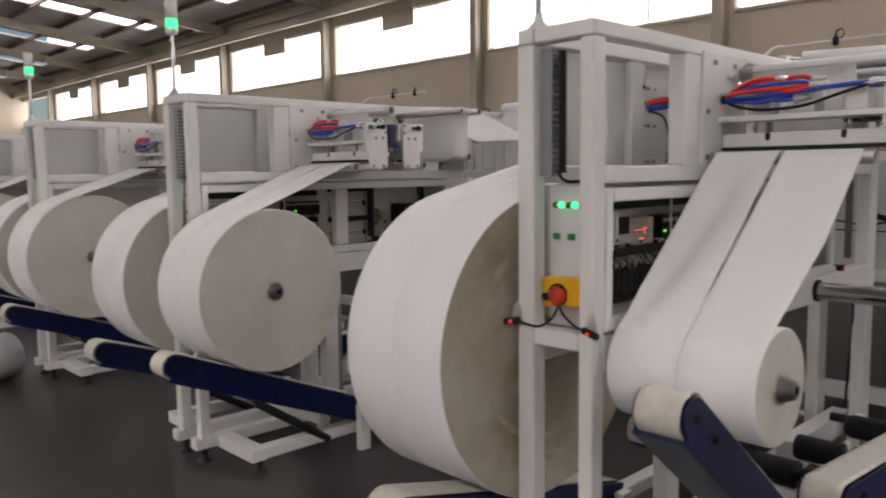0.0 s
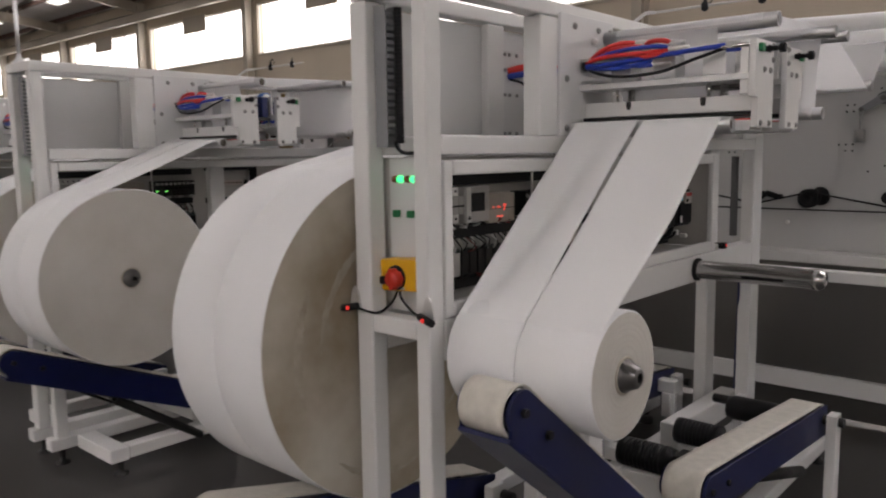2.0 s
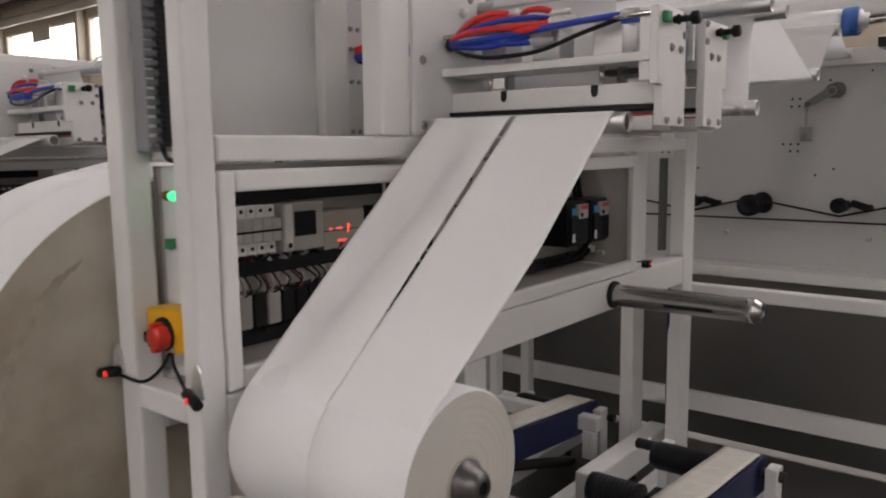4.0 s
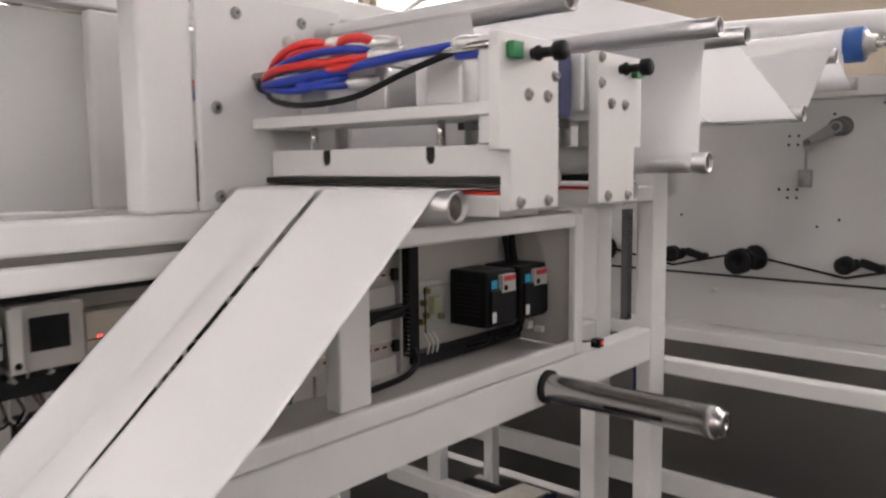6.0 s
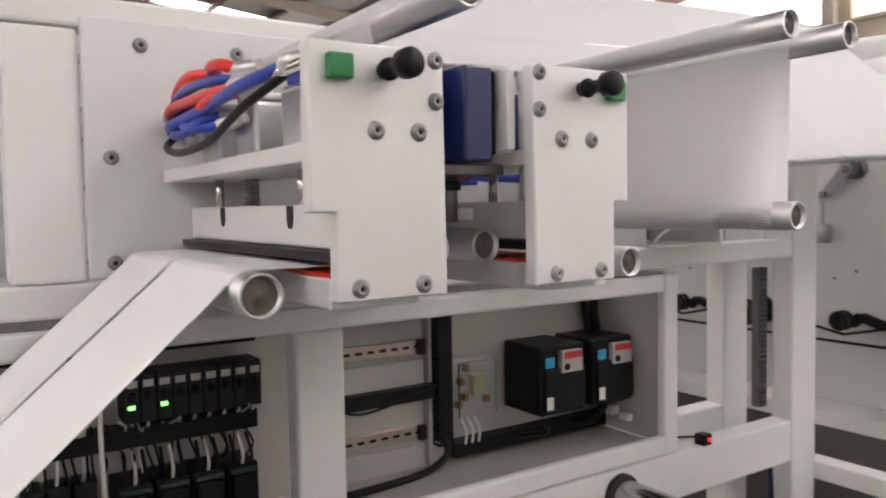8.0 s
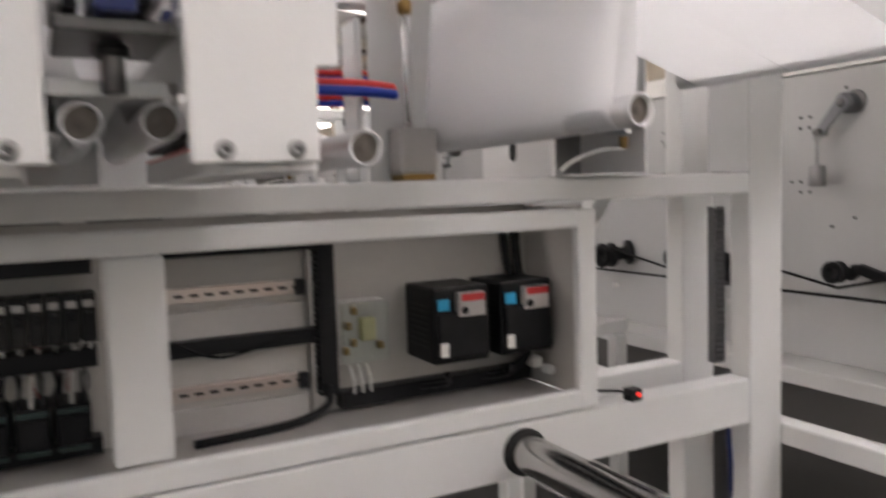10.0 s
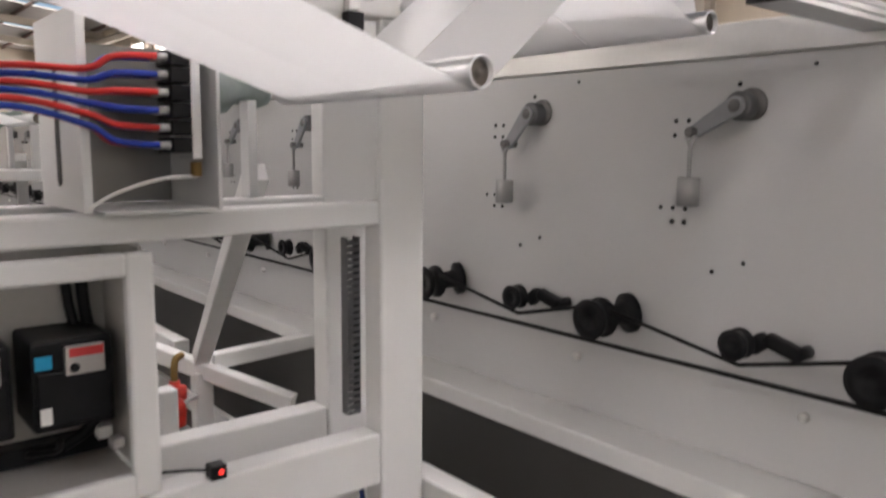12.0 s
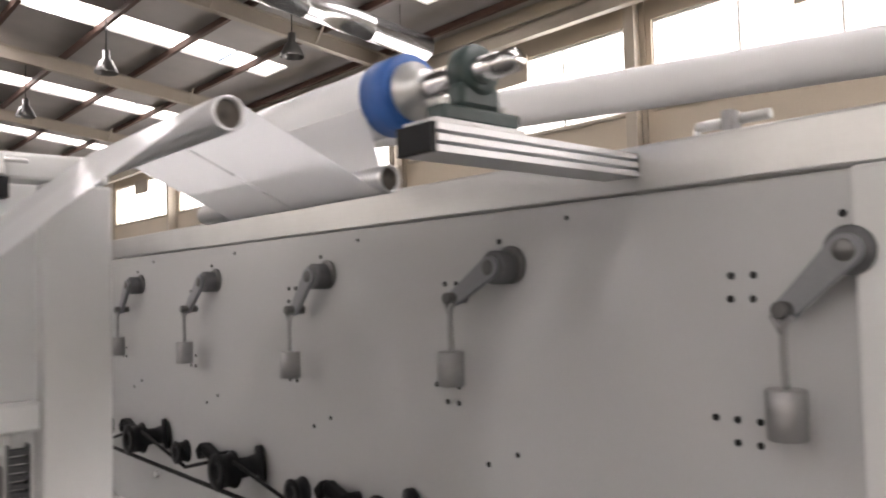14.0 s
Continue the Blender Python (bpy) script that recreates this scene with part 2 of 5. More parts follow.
def L(start, way, profile, seg=32, close=True):
    bm = lathe(bmesh.new(), start, way, profile, seg, close)
    for e in bm.edges:
        if len(e.link_faces) == 2 and e.calc_face_angle(0) > 0.6:
            e.smooth = False
    return bm


def rod(p0, p1, r, seg=20, edge=0.0):
    p0, p1 = Vector(p0), Vector(p1)
    d = (p1 - p0).length
    e = edge or r * 0.12
    return L(p0, p1 - p0, [(0, r - e), (e, r), (d - e, r), (d, r - e)], seg)


def hollow(p0, p1, r, inner, deep=0.03, seg=28):
    """A tube roller: open at p0's end, closed some way in."""
    p0, p1 = Vector(p0), Vector(p1)
    d = (p1 - p0).length
    return L(p0, p1 - p0, [(deep, 0.0), (deep, inner), (0.0, inner), (0.0, r - 0.001), (0.001, r), (d, r), (d, 0.0)], seg, False)


def pipe(pts, r, seg=8, steps=6):
    """A hose or cable through points, smoothly."""
    p = [Vector(q) for q in pts]
    if len(p) > 2:
        q = [p[0]] + p + [p[-1]]
        out = []
        for i in range(len(p) - 1):
            a, b, c, d = q[i:i + 4]
            for s in range(steps):
                t = s / steps
                out.append(0.5 * ((2 * b) + (c - a) * t + (2 * a - 5 * b + 4 * c - d) * t * t + (3 * b - a - 3 * c + d) * t ** 3))
        p = out + [p[-1]]
    bm = bmesh.new()
    rings = []
    u = None
    for i, c in enumerate(p):
        way = (p[min(i + 1, len(p) - 1)] - p[max(i - 1, 0)]).normalized()
        u = way.orthogonal().normalized() if u is None else (u - way * u.dot(way)).normalized()
        w = way.cross(u)
        rings.append([bm.verts.new(c + (u * math.cos(2 * math.pi * k / seg) + w * math.sin(2 * math.pi * k / seg)) * r) for k in range(seg)])
    for a, b in zip(rings, rings[1:]):
        for k in range(seg):
            f = bm.faces.new((a[k], a[(k + 1) % seg], b[(k + 1) % seg], b[k]))
            f.smooth = True
    bm.faces.new(rings[0][::-1])
    bm.faces.new(rings[-1])
    return bm


def extrude_outline(pts, axis, a0, a1, bevel=0.0):
    """A plate from an outline in the two axes other than axis."""
    bm = bmesh.new()
    def at(p, a):
        q = list(p)
        q.insert(axis, a)
        return Vector(q)
    lo = [bm.verts.new(at(p, a0)) for p in pts]
    hi = [bm.verts.new(at(p, a1)) for p in pts]
    bm.faces.new(lo)
    bm.faces.new(hi[::-1])
    for i in range(len(pts)):
        j = (i + 1) % len(pts)
        bm.faces.new((lo[j], lo[i], hi[i], hi[j]))
    bmesh.ops.recalc_face_normals(bm, faces=bm.faces)
    if bevel:
        bmesh.ops.bevel(bm, geom=list(bm.edges), offset=bevel, segments=1, affect="EDGES")
    return bm


def beam(p0, p1, w, h, bevel=0.005):
    """A rectangular tube from p0 to p1; w across, h in the upright plane."""
    p0, p1 = Vector(p0), Vector(p1)
    way = (p1 - p0).normalized()
    side = way.cross(Vector((0, 0, 1)))
    side = side.normalized() if side.length > 1e-3 else Vector((0, 1, 0))
    up = side.cross(way)
    bm = B(-w / 2, w / 2, 0, (p1 - p0).length, -h / 2, h / 2, bevel)
    m = Matrix((side, way, up)).transposed().to_4x4()
    m.translation = p0
    bmesh.ops.transform(bm, matrix=m, verts=bm.verts)
    return bm


def sheet(line, y0, y1, thick=0.0012, wave=0.0, waves=3.0, cols=24, phase=0.0, free=1.0):
    """A web along a line of (x, z) points, between two y's, softly rippled across."""
    p = [Vector((x, 0, z)) for x, z in line]
    bm = bmesh.new()
    rows = []
    for i, c in enumerate(p):
        way = (p[min(i + 1, len(p) - 1)] - p[max(i - 1, 0)]).normalized()
        nor = Vector((-way.z, 0, way.x))
        s = i / (len(p) - 1)
        amp = wave * max(0.0, math.sin(math.pi * min(1.0, s / free))) ** 0.8
        top, bot = [], []
        for j in range(cols + 1):
            v = j / cols
            off = amp * (1 - math.cos(2 * math.pi * v ** (phase(s) if callable(phase) else phase))) / 2 if not waves else amp * (math.sin(2 * math.pi * waves * v + phase) + 0.5 * math.sin(2 * math.pi * waves * 1.7 * v + 2 * phase))
            ya, yb = (y0(s), y1(s)) if callable(y0) else (y0, y1)
            q = Vector((c.x, ya + (yb - ya) * v, c.z))
            top.append(bm.verts.new(q + nor * (off + thick / 2)))
            bot.append(bm.verts.new(q + nor * (off - thick / 2)))
        rows.append((top, bot))
    for (t0, b0), (t1, b1) in zip(rows, rows[1:]):
        for j in range(cols):
            bm.faces.new((t0[j], t0[j + 1], t1[j + 1], t1[j])).smooth = True
            if thick:
                bm.faces.new((b0[j + 1], b0[j], b1[j], b1[j + 1])).smooth = True
        if not thick:
            continue
        bm.faces.new((t0[0], t1[0], b1[0], b0[0]))
        bm.faces.new((t1[cols], t0[cols], b0[cols], b1[cols]))
    if not thick:
        bmesh.ops.delete(bm, geom=[v for v in bm.verts if not v.link_faces], context="VERTS")
    bmesh.ops.recalc_face_normals(bm, faces=bm.faces)
    return bm


def straight(a, b, n=14):
    return [(a[0] + (b[0] - a[0]) * i / n, a[1] + (b[1] - a[1]) * i / n) for i in range(n + 1)]


def arc(c, r, a0, a1, n=10):
    return [(c[0] + r * math.cos(radians(a0 + (a1 - a0) * i / n)), c[1] + r * math.sin(radians(a0 + (a1 - a0) * i / n))) for i in range(n + 1)]


def tangent(c0, r0, c1, r1, s0, s1):
    """Where a belt that runs over two circles leaves the first and meets the second; s: +1 on the left of the way, -1 on the right."""
    c0, c1 = Vector(c0), Vector(c1)
    d = c1 - c0
    base = math.atan2(d.y, d.x)
    k = (s0 * r0 - s1 * r1) / d.length
    a = base + math.pi / 2 - math.asin(max(-1, min(1, k)))
    nrm = Vector((math.cos(a), math.sin(a)))
    return c0 + nrm * r0 * s0, c1 + nrm * r1 * s1


def bolt(parent, p, way, r=0.008, name="bolt"):
    """A socket head screw with its washer."""
    bm = L(p, way, [(0, r * 1.45), (0.0015, r * 1.45), (0.002, r), (r * 0.8, r), (r * 0.9, r * 0.9), (r * 0.9, r * 0.5), (r * 0.4, r * 0.5), (r * 0.4, 0)], 14, False)
    o = part(name, bm, DULL, parent)
    part("socket", L(Vector(p) + Vector(way) * r * 0.42, way, [(0, r * 0.48), (r * 0.1, r * 0.46), (r * 0.1, 0)], 6, False), IRON, o)
    return o


# ---- the hall ----
def roof_z(x):
    return EAVE + (WALL_X - RIDGE - abs(x - RIDGE)) * 0.11


def hall():
    structure("floor", B(BACK_X - 0.3, WALL_X + 0.3, SOUTH_Y - 0.3, NORTH_Y + 0.3, -0.2, 0.0, 0), CONCRETE, "grey polished concrete floor with dull stains")
    bays = range(-3, 8)
    for tag, x0, x1 in (("east", WALL_X, WALL_X + 0.24), ("west", BACK_X - 0.24, BACK_X)):
        bm = B(x0, x1, SOUTH_Y, NORTH_Y, 0, SILL, 0)
        box(bm, x0, x1, SOUTH_Y, NORTH_Y, HEAD, EAVE + 0.1)
        for k in bays:
            yc = BAY0 + BAY * k
            if SOUTH_Y < yc < NORTH_Y:
                box(bm, x0, x1, yc - 0.22, yc + 0.22, SILL, HEAD)
        wall = structure("wall_" + tag, bm, CREAM, "cream painted factory wall with a band of high windows", "wall")
    gable = [(BACK_X - 0.3, 5.0), (WALL_X + 0.3, 5.0), (WALL_X + 0.3, EAVE + 0.1), (RIDGE, roof_z(RIDGE) + 0.1), (BACK_X - 0.3, EAVE + 0.1)]
    for tag, y0, y1 in (("south", SOUTH_Y - 0.24, SOUTH_Y), ("north", NORTH_Y, NORTH_Y + 0.24)):
        bm = extrude_outline(gable, 1, y0, y1)
        if tag == "north":
            box(bm, BACK_X - 0.3, WALL_X + 0.3, y0, y1, 0, 4.999)
        else:
            # Invented opening behind the camera, made so the fill light can enter
            for xa, xb, za, zb in ((BACK_X - 0.3, WALL_X + 0.3, 0, 1.2), (BACK_X - 0.3, -8.0, 1.2, 4.999), (9.0, WALL_X + 0.3, 1.2, 4.999)):
                box(bm, xa, xb, y0, y1, za, zb)
            for i in range(1, 6):
                x = -8.0 + 17.0 * i / 6
                box(bm, x - 0.06, x + 0.06, y0 + 0.05, y1 - 0.05, 1.2, 4.999)
        structure("wall_" + tag, bm, CREAM, "cream painted factory gable wall", "wall")
    # Fill lamp in the unseen gable opening, added to brighten faces towards -y
    opening_lamp("window_light_south", look((0.5, SOUTH_Y - 0.3, 3.1), (0.5, 0, 3.1)), 17, 3.6, SOUTH_POWER)
    # bright overcast sky outside the openings
    structure("backdrop_east", B(WALL_X + 3.0, WALL_X + 3.05, SOUTH_Y - 4, NORTH_Y + 4, 2.0, 11.5, 0), OVERCAST, "plain bright overcast sky", "sky")
    structure("backdrop_west", B(BACK_X - 3.05, BACK_X - 3.0, SOUTH_Y - 4, NORTH_Y + 4, 2.0, 11.5, 0), OVERCAST, "plain bright overcast sky", "sky")
    structure("backdrop_above", B(BACK_X - 3, WALL_X + 3, SOUTH_Y - 4, NORTH_Y + 4, 11.6, 11.65, 0), OVERCAST, "plain bright overcast sky", "sky")
    # windows: one long steel window to a bay, with mullions and one open vent sash
    # The west row is out of view, added as a copy of the east one
    for side, x in (("east", WALL_X), ("west", BACK_X)):
        s = 1 if side == "east" else -1
        for n, k in enumerate(bays):
            ya, yb = BAY0 + BAY * k + 0.22, BAY0 + BAY * (k + 1) - 0.22
            if ya < SOUTH_Y or yb > NORTH_Y:
                continue
            w = thing("window_%s_%d" % (side, n + 1), (x + 0.1 * s, (ya + yb) / 2, SILL), "long bright factory window with pale steel frame and a dark vent sash", "window", kind="structure")
            fr = bmesh.new()
            for z in (SILL, HEAD - 0.05):
                box(fr, x + s * 0.08 - 0.03, x + s * 0.08 + 0.03, ya, yb, z, z + 0.05)
            for i in range(5):
                y = ya + (yb - ya) * i / 4
                box(fr, x + s * 0.08 - 0.02, x + s * 0.08 + 0.02, y - 0.022, y + 0.022, SILL, HEAD)
            part("window_frame", fr, WHITE_PLASTIC, w)
            part("vent_sash", B(x - 0.06 * s - 0.02, x - 0.06 * s + 0.02, ya + 2.4, ya + 3.8, HEAD - 0.5, HEAD + 0.05, 0.004), CREAM_STEEL, w, "brown vent sash standing open")
            part("window_sill", B(x - 0.05, x + 0.05, ya, yb, SILL - 0.06, SILL - 0.003, 0.005), CREAM_STEEL, w)
    # columns, rafters, purlins
    for k in bays:
        yc = BAY0 + BAY * k
        if not SOUTH_Y + 0.2 < yc < NORTH_Y - 0.2:
            continue
        for x, s in ((WALL_X - 0.003, -1), (BACK_X + 0.003, 1)):
            bm = B(min(x, x + s * 0.02), max(x, x + s * 0.02), yc - 0.11, yc + 0.11, 0, EAVE - 0.2, 0)
            box(bm, min(x + s * 0.33, x + s * 0.35), max(x + s * 0.33, x + s * 0.35), yc - 0.11, yc + 0.11, 0, EAVE - 0.2)
            box(bm, min(x + s * 0.02, x + s * 0.33), max(x + s * 0.02, x + s * 0.33), yc - 0.008, yc + 0.008, 0, EAVE - 0.2)
            structure("column", bm, CREAM_STEEL, "cream painted steel portal column", "column")
        for xa, xb in ((WALL_X - 0.02, RIDGE), (BACK_X + 0.02, RIDGE)):
            za, zb = roof_z(xa) - 0.32, roof_z(xb) - 0.32
            bm = bmesh.new()
            d = Vector((xb - xa, 0, zb - za))
            for off, w, h in ((0.17, 0.18, 0.018), (-0.17, 0.18, 0.018), (0, 0.012, 0.34)):
                q = beam((xa, yc, za + off), (xb, yc, zb + off), w, h, 0)
                join(bm, q)
            for i in range(1, 6):
                x = xa + (xb - xa) * i / 6
                z = za + (zb - za) * i / 6
                join(bm, beam((x, yc - 0.14, z - 0.16), (x, yc - 0.5, z + 0.2), 0.04, 0.04, 0))
            structure("rafter", bm, CREAM_STEEL, "cream painted steel roof rafter with knee stays", "rafter")
    for i in range(9):
        x = WALL_X - 0.5 - i * 1.76
        for xx in (x, 2 * RIDGE - x):
            z = roof_z(xx)
            bm = B(xx - 0.035, xx + 0.035, SOUTH_Y, NORTH_Y, z - 0.14, z - 0.004, 0)
            box(bm, xx - 0.035, xx + 0.06, SOUTH_Y, NORTH_Y, z - 0.155, z - 0.141)
            structure("purlin", bm, RUST_STEEL, "red oxide steel roof purlin", "purlin")
    # roof sheets with a translucent strip in each bay
    bm = bmesh.new()
    y = SOUTH_Y
    strips = []
    for k in bays:
        a = BAY0 + BAY * k + 2.9
        strips.append((a, a + 1.2))
    edges = [SOUTH_Y] + [v for s in strips for v in s if SOUTH_Y < v < NORTH_Y] + [NORTH_Y]
    for sgn in (1, -1):
        xo, xi = RIDGE + sgn * 15.1, RIDGE
        for ya, yb in zip(edges[::2], edges[1::2]):
            join(bm, extrude_outline([(xo, roof_z(xo)), (xi, roof_z(xi)), (xi, roof_z(xi) + 0.06), (xo, roof_z(xo) + 0.06)], 1, ya, yb))
        for ya, yb in strips:
            if SOUTH_Y < ya < NORTH_Y:
                for xa, xb in ((xo, RIDGE + sgn * 13.4), (RIDGE + sgn * 2.6, xi)):
                    join(bm, extrude_outline([(xa, roof_z(xa)), (xb, roof_z(xb)), (xb, roof_z(xb) + 0.06), (xa, roof_z(xa) + 0.06)], 1, ya, yb))
    structure("ceiling", bm, ROOF, "grey profiled metal roof sheets with bright translucent strips", "ceiling")
    for ya, yb in strips:
        if SOUTH_Y < ya < NORTH_Y:
            for sgn in (1, -1):
                xm = RIDGE + sgn * 8.0
                opening_lamp("roof_light", look((xm, (ya + yb) / 2, roof_z(xm) + 0.05), (xm + sgn * -0.0, (ya + yb) / 2, 0)) @ pose(0, 0, 0, 0, 0, 0), 1.15, 10.8, ROOF_POWER * (1.0 if sgn > 0 else 1.4) * (1.75 if ya < 3 else 0.7))
    opening_lamp("window_light_east", look((WALL_X + 0.3, 19, (SILL + HEAD) / 2), (0, 19, (SILL + HEAD) / 2)), 74, HEAD - SILL, EAST_POWER)
    # Fill from the unseen west side, added to brighten faces towards -x
    opening_lamp("window_light_west", look((BACK_X - 0.3, 19, (SILL + HEAD) / 2), (0, 19, (SILL + HEAD) / 2)), 74, HEAD - SILL, WEST_POWER)
    # crane runway, galvanised duct, pendant lamps
    bm = B(WALL_X - 0.62, WALL_X - 0.42, SOUTH_Y, NORTH_Y, 6.72, 6.74, 0)
    box(bm, WALL_X - 0.525, WALL_X - 0.515, SOUTH_Y, NORTH_Y, 6.44, 6.72)
    box(bm, WALL_X - 0.6, WALL_X - 0.44, SOUTH_Y, NORTH_Y, 6.42, 6.44)
    structure("runway_beam", bm, CREAM_STEEL, "cream steel crane runway beam along the wall", "beam")
    d = thing("ventilation_duct", (10, 12.0, 6.55), "round galvanised spiral ventilation duct under the roof", "duct")
    prof = [(0, 0.26)]
    for i in range(1, 8):
        prof += [(i * 1.5 - 0.02, 0.26), (i * 1.5 - 0.018, 0.268), (i * 1.5 + 0.018, 0.268), (i * 1.5 + 0.02, 0.26)]
    prof += [(11.5, 0.26)]
    part("duct_pipe", L((14.2, 12.0, 6.7), (-1, 0, 0.1), prof, 32), GALV, d)
    for i in range(5):
        x = 13.5 - i * 1.76
        part("hanger", rod((x, 12.0, 6.95), (x, 12.0, roof_z(x) + 0.002), 0.008, 6), IRON, d)
    for i, (x, y) in enumerate(((9.3, 17.0), (9.0, 22.5), (5.0, 20.5), (11.9, 13.6))):
        p = thing("pendant_lamp", (x, y, 6.5), "grey bell-shaped high-bay lamp, unlit, hanging from the roof", "lamp", "high-bay lamps")
        part("shade", L((x, y, 6.5), (0, 0, 1), [(0, 0.25), (0.03, 0.25), (0.25, 0.15), (0.32, 0.08), (0.5, 0.08), (0.52, 0.0)], 20, False), GREY_SHEET, p)
        part("cord", rod((x, y, 7.0), (x, y, roof_z(x) - 0.02), 0.012, 6), IRON, p)


ROOF_POWER, EAST_POWER, WEST_POWER, SOUTH_POWER = 1000.0, 1300.0, 110.0, 60.0
hall()

# ---- one unwinding station; the others stand about 2.4 m apart along y ----
F = 1.187
STEP, SHIFT = (0.0, 2.45, 4.84, 7.24), (0.0, 0.012, 0.012, 0.012)
RAIL0, RAIL1, TOP = 1.470, 1.519, 1.921
SPIN_X, SPIN_Z, PIVOT = 1.943, 0.939, (2.486, 0.223)


def duct(parent, x0, y, z0, z1, wide=0.045, deep=0.04, axis="x", pitch=0.016, mat=GREY_PVC):
    """Slotted cable duct, upright, on a face that looks along -x (axis x) or -y (axis y)."""
    bm = bmesh.new()
    def bx(a0, a1, d0, d1, z0, z1):
        if axis == "x":
            box(bm, x0 - d1, x0 - d0, y + a0, y + a1, z0, z1)
        else:
            box(bm, x0 + a0, x0 + a1, y - d1, y - d0, z0, z1)
    bx(0, wide, 0, 0.002, z0, z1)
    bx(0.002, wide - 0.002, deep, deep + 0.002, z0, z1)
    n = int((z1 - z0) / pitch)
    for i in range(n):
        za = z0 + i * pitch
        for a in (0, wide - 0.002):
            bx(a, a + 0.002, 0.002, deep, za, za + pitch * 0.55)
    return part("cable_duct", bm, mat, parent)


def unwind_frame():
    f = thing("unwind_frame", (2.95, 1.32, 0), "white painted square-tube machine frame with an open electrical bay", "machine frame", "unwinding stations")
    def t(name, *a, **k):
        return part(name, B(*a, k.get("b", 0.006)), PAINT, f)
    for y0, y1 in ((F, F + 0.062), (1.40, 1.462)):
        t("tower_post", 1.75, 1.808, y0, y1 if y0 > F else F + 0.048, 0.1, TOP - 0.047)
        t("top_beam", 1.75, 4.15, y0, y1, TOP - 0.045, TOP)
        t("end_post", 4.045, 4.155, y0, y1, 0.1, TOP - 0.047)
    t("tower_top_bar", 1.75, 1.808, F + 0.050, 1.398, TOP - 0.045, TOP)
    t("tower_cross_bar", 1.75, 1.808, F + 0.050, 1.398, 0.985, 1.037)
    t("middle_post", 2.25, 2.346, F, F + 0.062, RAIL1 + 0.001, TOP - 0.047)
    t("middle_rail", 1.81, 4.043, F, F + 0.062, RAIL0, RAIL1)
    t("middle_rail", 1.81, 4.043, 1.40, 1.462, RAIL0, RAIL1)
    t("lower_beam", 1.81, 4.043, F, F + 0.062, 0.925, 1.036)
    t("outrigger_beam", 4.157, 4.217, 0.25, 1.46, 0.853, 0.907)
    t("lower_beam", 1.81, 4.043, 1.40, 1.462, 0.925, 1.036)
    # frame round the electrical bay
    t("bay_jamb", 1.812, 1.846, F - 0.004, F + 0.02, 1.04, 1.455)
    t("bay_jamb", 3.544, 3.59, F - 0.004, F + 0.02, 1.04, 1.455)
    t("bay_head", 1.848, 3.546, F - 0.004, F + 0.02, 1.415, 1.455)
    t("bay_sill", 1.848, 3.546, F - 0.004, F + 0.02, 1.04, 1.082)
    t("bay_mullion", 2.66, 2.75, F + 0.014, F + 0.06, 1.084, 1.413)
    # cabinet lining, its white paint darkened for the shade inside the bay
    part("back_panel", B(1.83, 3.60, 1.425, 1.432, 1.04, 1.462, 0), INNER_SHADED, f)
    part("cabinet_floor", B(1.85, 3.57, F + 0.03, 1.423, 1.048, 1.054, 0), INNER_SHADED, f)
    part("cabinet_side", B(3.575, 3.581, F + 0.03, 1.423, 1.056, 1.46, 0), INNER_SHADED, f)
    part("cabinet_side", B(1.832, 1.838, F + 0.03, 1.423, 1.056, 1.46, 0), INNER_SHADED, f)
    # closed upper panels
    part("upper_back_panel", B(1.81, 2.9, 1.432, 1.438, RAIL1 + 0.003, TOP - 0.054, 0), PLATE, f)
    p = part("head_plate", B(2.348, 2.665, F - 0.008, F + 0.004, RAIL1 + 0.003, TOP - 0.03, 0.003), PLATE, f, "white bolted plate")
    for x, z in ((2.427, 1.857), (2.382, 1.695), (2.569, 1.857), (2.382, 1.545), (2.645, 1.857)):
        bolt(p, (x, F - 0.008, z), (0, -1, 0), 0.0075)
    part("knob", L((2.535, F - 0.008, 1.819), (0, -1, 0), [(0, 0.012), (0.012, 0.012), (0.015, 0.009), (0.02, 0.0)], 14, False), FITTING, p)
    part("end_plate", B(3.912, 4.034, F - 0.003, F + 0.003, RAIL1 + 0.003, TOP - 0.054, 0.002), PLATE, f, "white screwed cover plate")
    # an inner tube frame behind the tower window, and a drilled plate
    t("inner_post", 2.275, 2.36, 1.40, 1.43, RAIL1 + 0.002, TOP - 0.047)
    q = part("drilled_plate", B(2.362, 2.66, 1.418, 1.424, RAIL1 + 0.003, TOP - 0.12, 0.001), PLATE, f)
    for x in (2.385, 2.41, 2.45):
        for z in (1.535, 1.66, 1.74, 1.79):
            part("screw", rod((x, 1.419, z), (x, 1.413, z), 0.006, 10), DULL, q)
    part("wire_loom", pipe([(2.40, 1.415, 1.735), (2.42, 1.38, 1.745), (2.47, 1.34, 1.75), (2.55, 1.30, 1.745)], 0.012), RED_HOSE, f, "red air hose")
    part("wire_loom", pipe([(2.40, 1.415, 1.72), (2.42, 1.375, 1.725), (2.47, 1.33, 1.735), (2.55, 1.29, 1.735)], 0.011), BLUE_HOSE, f, "blue air hose")
    part("wire_loom", pipe([(2.40, 1.41, 1.71), (2.43, 1.37, 1.69), (2.45, 1.36, 1.62), (2.455, 1.37, 1.53)], 0.004), BLACK, f)
    # legs and base
    for y in (F + 0.031, 1.431):
        t("base_rail", 1.72, 4.2, y - 0.035, y + 0.035, 0.075, 0.135)
    for y0, y1 in ((F, F + 0.062), (1.40, 1.462)):
        t("middle_leg", 2.55, 2.645, y0, y1, 0.137, 0.923)
